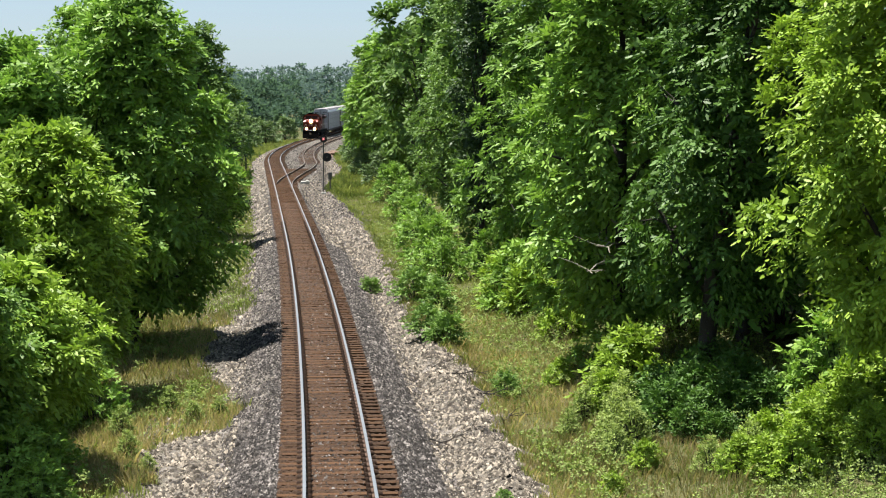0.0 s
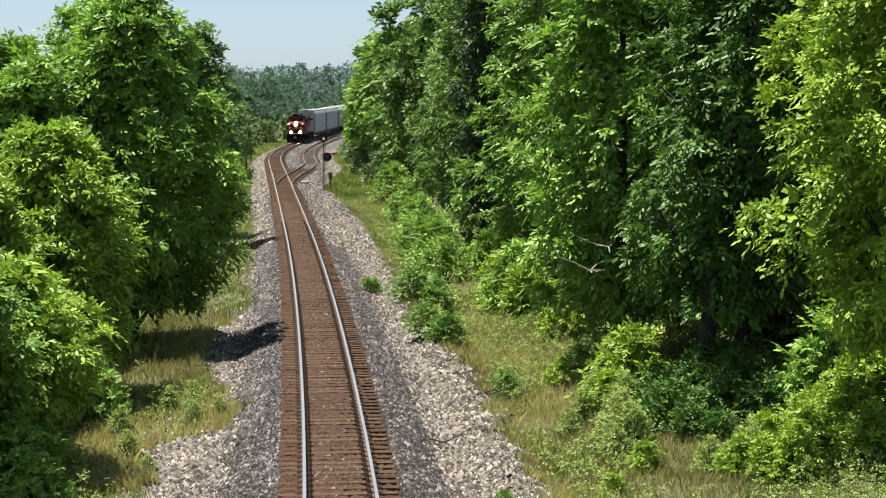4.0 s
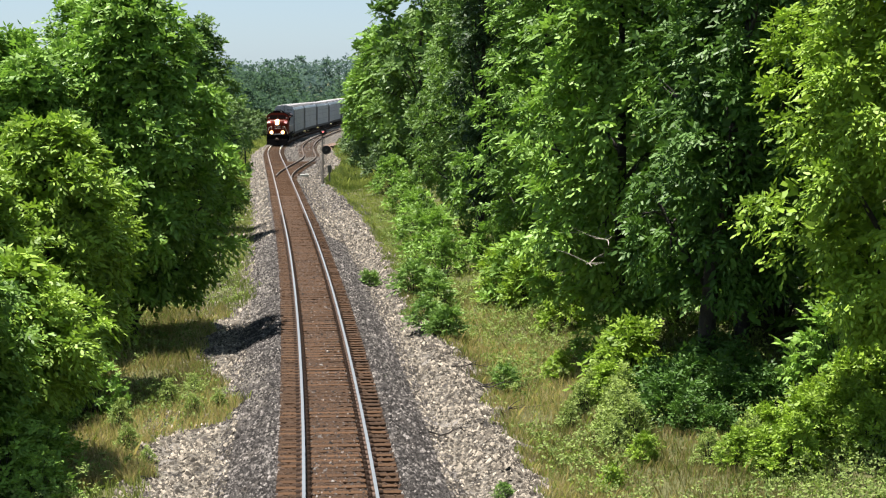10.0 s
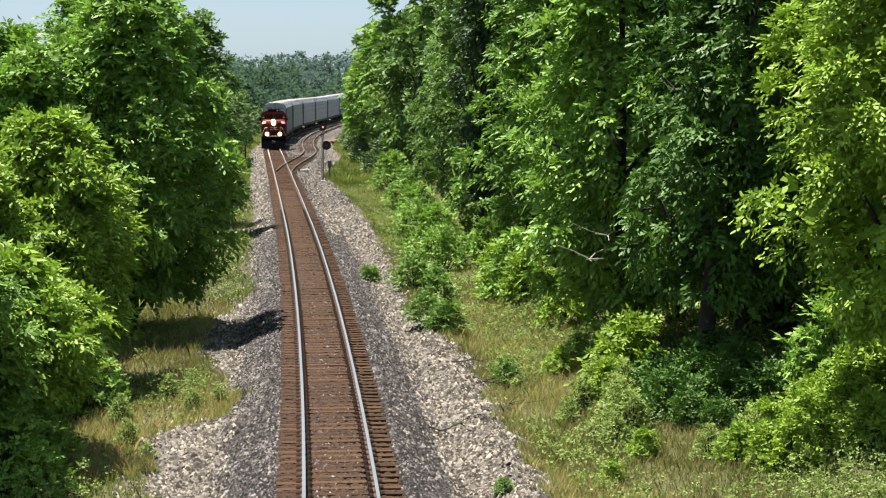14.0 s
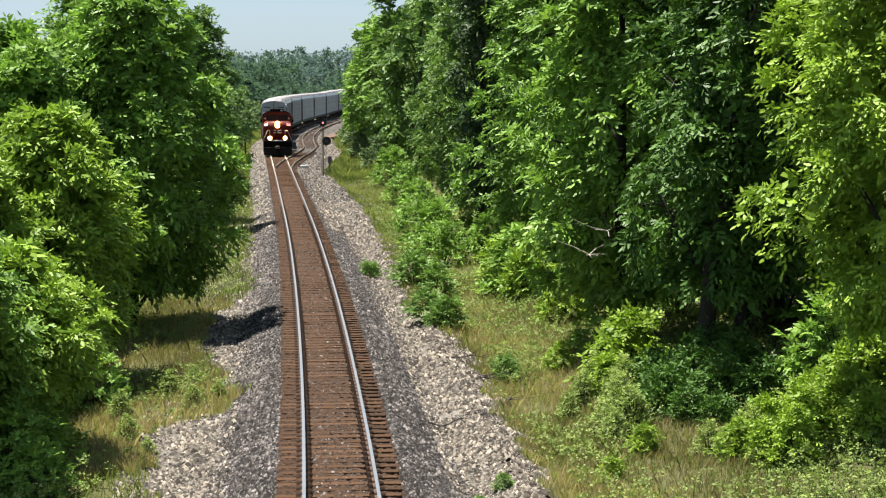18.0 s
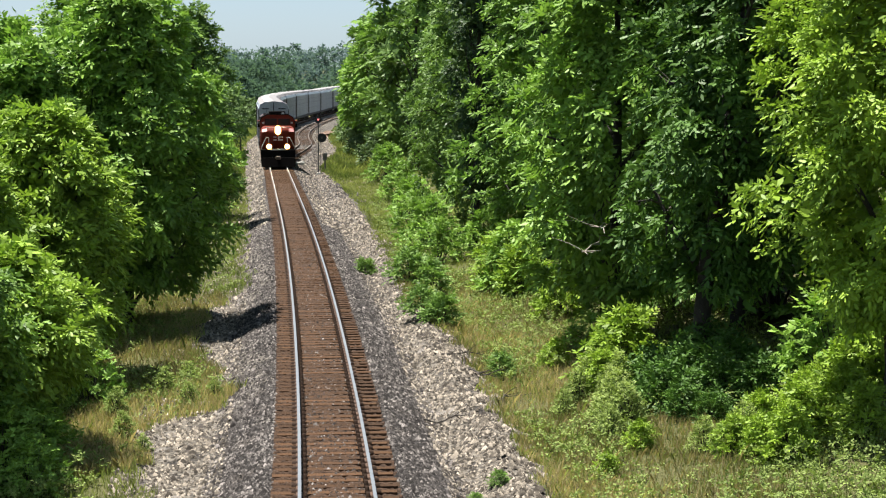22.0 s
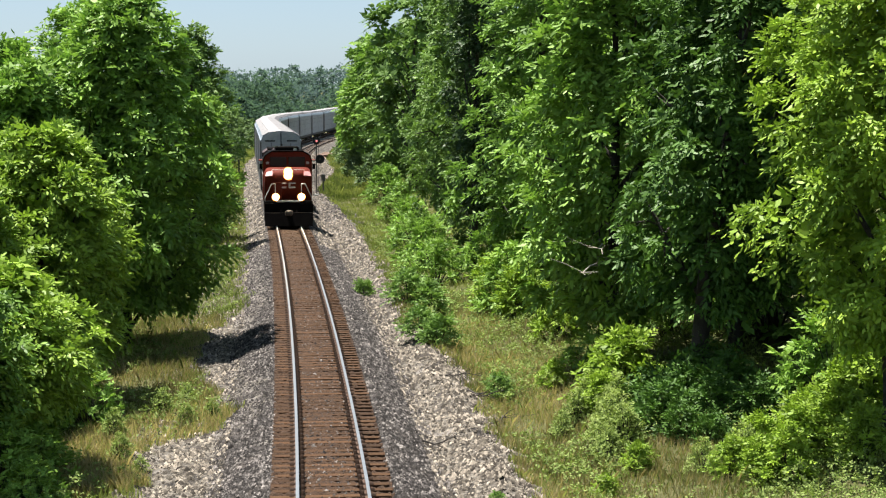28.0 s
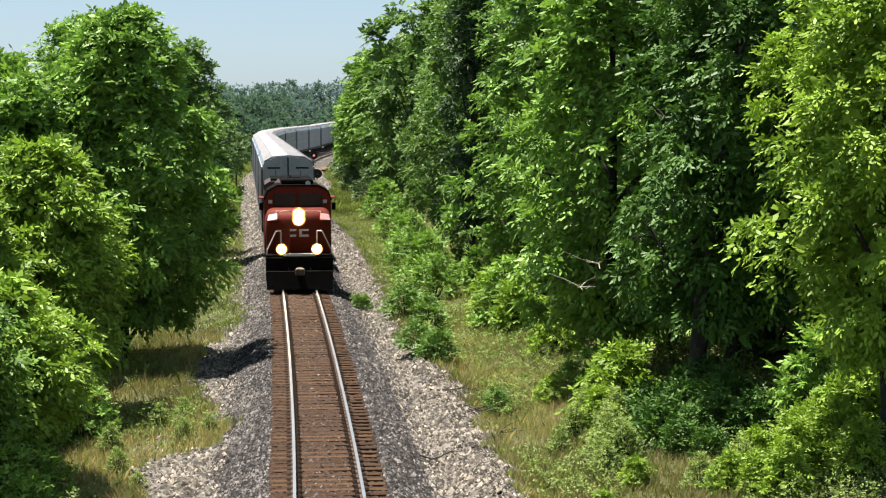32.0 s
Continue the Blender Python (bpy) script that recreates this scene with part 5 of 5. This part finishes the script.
    for x, z in ((0, 3.37), (0, 3.13)):
        # Added halo disc and oversized bulb stand in for the headlight's glare
        part("reflector", disc((x, 1.335, z), 0.31, 0.03, 24), LAMP_HALO, lamp, "orange disc painted as glare around the lamp")
        part("bulb", disc((x, 1.31, z), 0.21, 0.05, 20), HEAD_GLOW, lamp, "glowing warm lamp")
    for s in (-1, 1):
        ditch = part("ditch_light", disc((s * 0.80, 0.72, 1.82), 0.17, 0.26, 20), LOCO_BLACK, root, "lit ditch light")
        # Same painted glare and enlarged bulb at each ditch light
        part("reflector", disc((s * 0.80, 0.592, 1.82), 0.26, 0.03, 24), LAMP_HALO, ditch, "orange disc painted as glare around the lamp")
        part("bulb", disc((s * 0.80, 0.57, 1.82), 0.18, 0.04, 20), HEAD_GLOW, ditch, "glowing warm lamp")
        part("bracket", box(min(s * 0.74, s * 0.86), max(s * 0.74, s * 0.86), 0.68, 0.8, 1.55, 1.7, 0.01), LOCO_BLACK, ditch)
    part("fuel_tank", prism([(-1.35, 1.15), (-1.45, 0.6), (-1.1, 0.3), (1.1, 0.3), (1.45, 0.6), (1.35, 1.15)], 8.2, 13.6, 0.05), LOCO_BLACK, root)
    for y0 in (2.0, 15.6):
        truck = part("truck", box(-0.6, 0.6, y0 + 0.3, y0 + 4.2, 0.6, 1.1, 0.05), LOCO_BLACK, root)
        for s in (-1, 1):
            part("side_frame", prism([(s * 1.0, 0.45), (s * 1.2, 0.45), (s * 1.2, 0.95), (s * 1.0, 0.95)], y0 - 0.1, y0 + 4.6, 0.04), LOCO_BLACK, truck)
        for k in range(3):
            wheels.append(wheelset(root, y0 + 0.3 + k * 1.95, 0.53))
    return root


def make_autorack():
    """A long covered motor-car carrier; y from -13.7 (leading end) to 13.7."""
    root = tagged(new("autorack_wagon"), "long pale grey covered autorack wagon with ribbed sides", "wagon", "autorack wagons of the train")
    L, W, TOP = 13.3, 1.53, 5.45
    part("underframe", box(-1.45, 1.45, -L, L, 0.85, 1.25, 0.03), RACK_FRAME, root)
    part("centre_sill", box(-0.35, 0.35, -L - 0.2, L + 0.2, 0.6, 0.9, 0.02), RACK_FRAME, root)
    side_h = 4.72
    shape = [(-W, side_h), (W, side_h), (W - 0.16, 5.11), (W - 0.62, 5.37), (0, TOP), (-W + 0.62, 5.37), (-W + 0.16, 5.11)]
    roof = part("roof", prism(shape, -L, L), RACK_ROOF, root, "weathered whitish sheet roof with chamfered edges")
    for i in range(15):
        y = -L + 0.02 + i * (2 * L - 0.1) / 14
        rib = [(x * 1.012, z + 0.025) for x, z in shape[2:]]
        b = bmesh.new()
        for p, q in zip(rib[:-1], rib[1:]):
            rod((p[0], y + 0.03, p[1]), (q[0], y + 0.03, q[1]), 0.07, 5, bm=b)
        part("roof_rib", b, RACK_POST, roof)
    n = 13
    pitch = 2 * L / n
    for s in (-1, 1):
        wall = part("side_wall", box(min(s * (W - 0.06), s * (W - 0.10)), max(s * (W - 0.06), s * (W - 0.10)), -L, L, 1.25, side_h), RACK_POST, root)
        first = None
        for i in range(n):
            y = -L + i * pitch
            if first is None:
                b = bmesh.new()
                for z0, z1 in ((1.32, 2.30), (2.36, 3.28), (3.34, 4.05), (4.11, 4.67)):
                    box(min(s * (W - 0.055), s * (W - 0.02)), max(s * (W - 0.055), s * (W - 0.02)), 0.09, pitch - 0.09, z0, z1, bm=b)
                first = part("side_panel", b, RACK_STEEL, wall, "galvanised side panel")
                first.matrix_basis = Matrix.Translation((0, y, 0))
                post_ = part("post", box(min(s * (W - 0.05), s * (W + 0.02)), max(s * (W - 0.05), s * (W + 0.02)), -0.05, 0.05, 1.25, side_h), RACK_STEEL, wall)
                post_.matrix_basis = Matrix.Translation((0, y + 0.05, 0))
            else:
                again(first, Matrix.Translation((0, y, 0)), wall)
                again(post_, Matrix.Translation((0, y, 0)), wall)
        part("top_rail", box(min(s * (W - 0.05), s * (W + 0.03)), max(s * (W - 0.05), s * (W + 0.03)), -L, L, side_h - 0.04, side_h + 0.08), RACK_ROOF, root)
        part("side_sill", box(min(s * (W - 0.05), s * (W + 0.03)), max(s * (W - 0.05), s * (W + 0.03)), -L, L, 1.0, 1.28), RACK_FRAME, root)
    for e in (-1, 1):
        for s in (-1, 1):
            # Dark end strips added to imitate the shaded gaps between wagons
            part("corner_post", box(min(s * (W - 0.06), s * (W + 0.035)), max(s * (W - 0.06), s * (W + 0.035)), min(e * (L - 0.5), e * (L + 0.1)), max(e * (L - 0.5), e * (L + 0.1)), 1.0, side_h - 0.05),
                 RACK_FRAME, root, "dark strip painted for the shaded gap between wagons")
        door = part("end_door", prism([(x * 0.97, z) for x, z in ((-W, 1.2), (W, 1.2), (W, 4.70), (W - 0.18, 5.08), (W - 0.64, 5.33), (0, 5.41), (-W + 0.64, 5.33), (-W + 0.18, 5.08), (-W, 4.70))],
                                      min(e * L, e * (L + 0.12)), max(e * L, e * (L + 0.12))), RACK_STEEL, root, "pale grey folding end doors")
        f = e * (L + 0.12)
        part("door_seam", box(-0.035, 0.035, min(f, f + e * 0.02), max(f, f + e * 0.02), 1.25, 5.38), LOCO_BLACK, door)
        for s in (-1, 1):
            part("door_latch", box(min(s * 0.45, s * 1.2), max(s * 0.45, s * 1.2), min(f, f + e * 0.03), max(f, f + e * 0.03), 4.70, 4.79), LOCO_BLACK, door)
            part("door_bar", box(min(s * 0.7, s * 0.76), max(s * 0.7, s * 0.76), min(f, f + e * 0.03), max(f, f + e * 0.03), 1.3, 4.6), RACK_POST, door)
        part("coupler", box(-0.13, 0.13, min(e * L, e * (L + 0.75)), max(e * L, e * (L + 0.75)), 0.72, 0.98, 0.03), WHEEL_STEEL, root)
        truck = part("truck", box(-1.0, 1.0, e * 10.2 - 0.25, e * 10.2 + 0.25, 0.35, 0.75, 0.05), RACK_FRAME, root)
        for s in (-1, 1):
            part("side_frame", prism([(s * 0.98, 0.3), (s * 1.14, 0.3), (s * 1.14, 0.62), (s * 0.98, 0.62)], e * 10.2 - 1.1, e * 10.2 + 1.1, 0.04), RACK_FRAME, truck)
        for k in (-0.88, 0.88):
            wheelset(root, e * 10.2 + k, 0.42)
    return root


wheels = []
loco = make_loco()
racks = [make_autorack()]
CARS = 12
for _ in range(CARS - 1):
    racks.append(copy_thing(racks[0], Matrix.Identity(4)))


def at_length(s):
    y = float(np.interp(s, LINE_S, LINE_Y))
    return Vector((float(line_x(y)), y, float(rail_z(y))))


def front_at(t):
    """Where the leading coupler is, along the line, at t seconds."""
    return float(np.interp(324.0 - 8.3 * t + 0.0172 * t * t, LINE_Y, LINE_S))


def riding(s, reach_front, reach_back, origin):
    """The pose of a vehicle whose bogies stand at two lengths of the line."""
    a, b = at_length(s + reach_front), at_length(s + reach_back)
    back = (b - a).normalized()
    right = back.cross(Vector((0, 0, 1))).normalized()
    m = Matrix((right, back, right.cross(back))).transposed().to_4x4()
    m.translation = a - back * (reach_front - origin)
    return m


def motions():
    times = [0.5 * i for i in range(65)]
    walk(loco, [(t, riding(front_at(t), 4.2, 17.8, 0.0)) for t in times])
    ticks = [i / 15 for i in range(481)]
    for ws in wheels:
        rest = ws.matrix_basis.copy()
        walk(ws, [(t, rest @ Matrix.Rotation((front_at(t) - front_at(0.0)) / -0.53, 4, "X")) for t in ticks])
    for i, car in enumerate(racks):
        start = 22.9 + i * 28.3
        walk(car, [(t, riding(front_at(t) + start, 3.9, 24.3, 14.1)) for t in times])


motions()
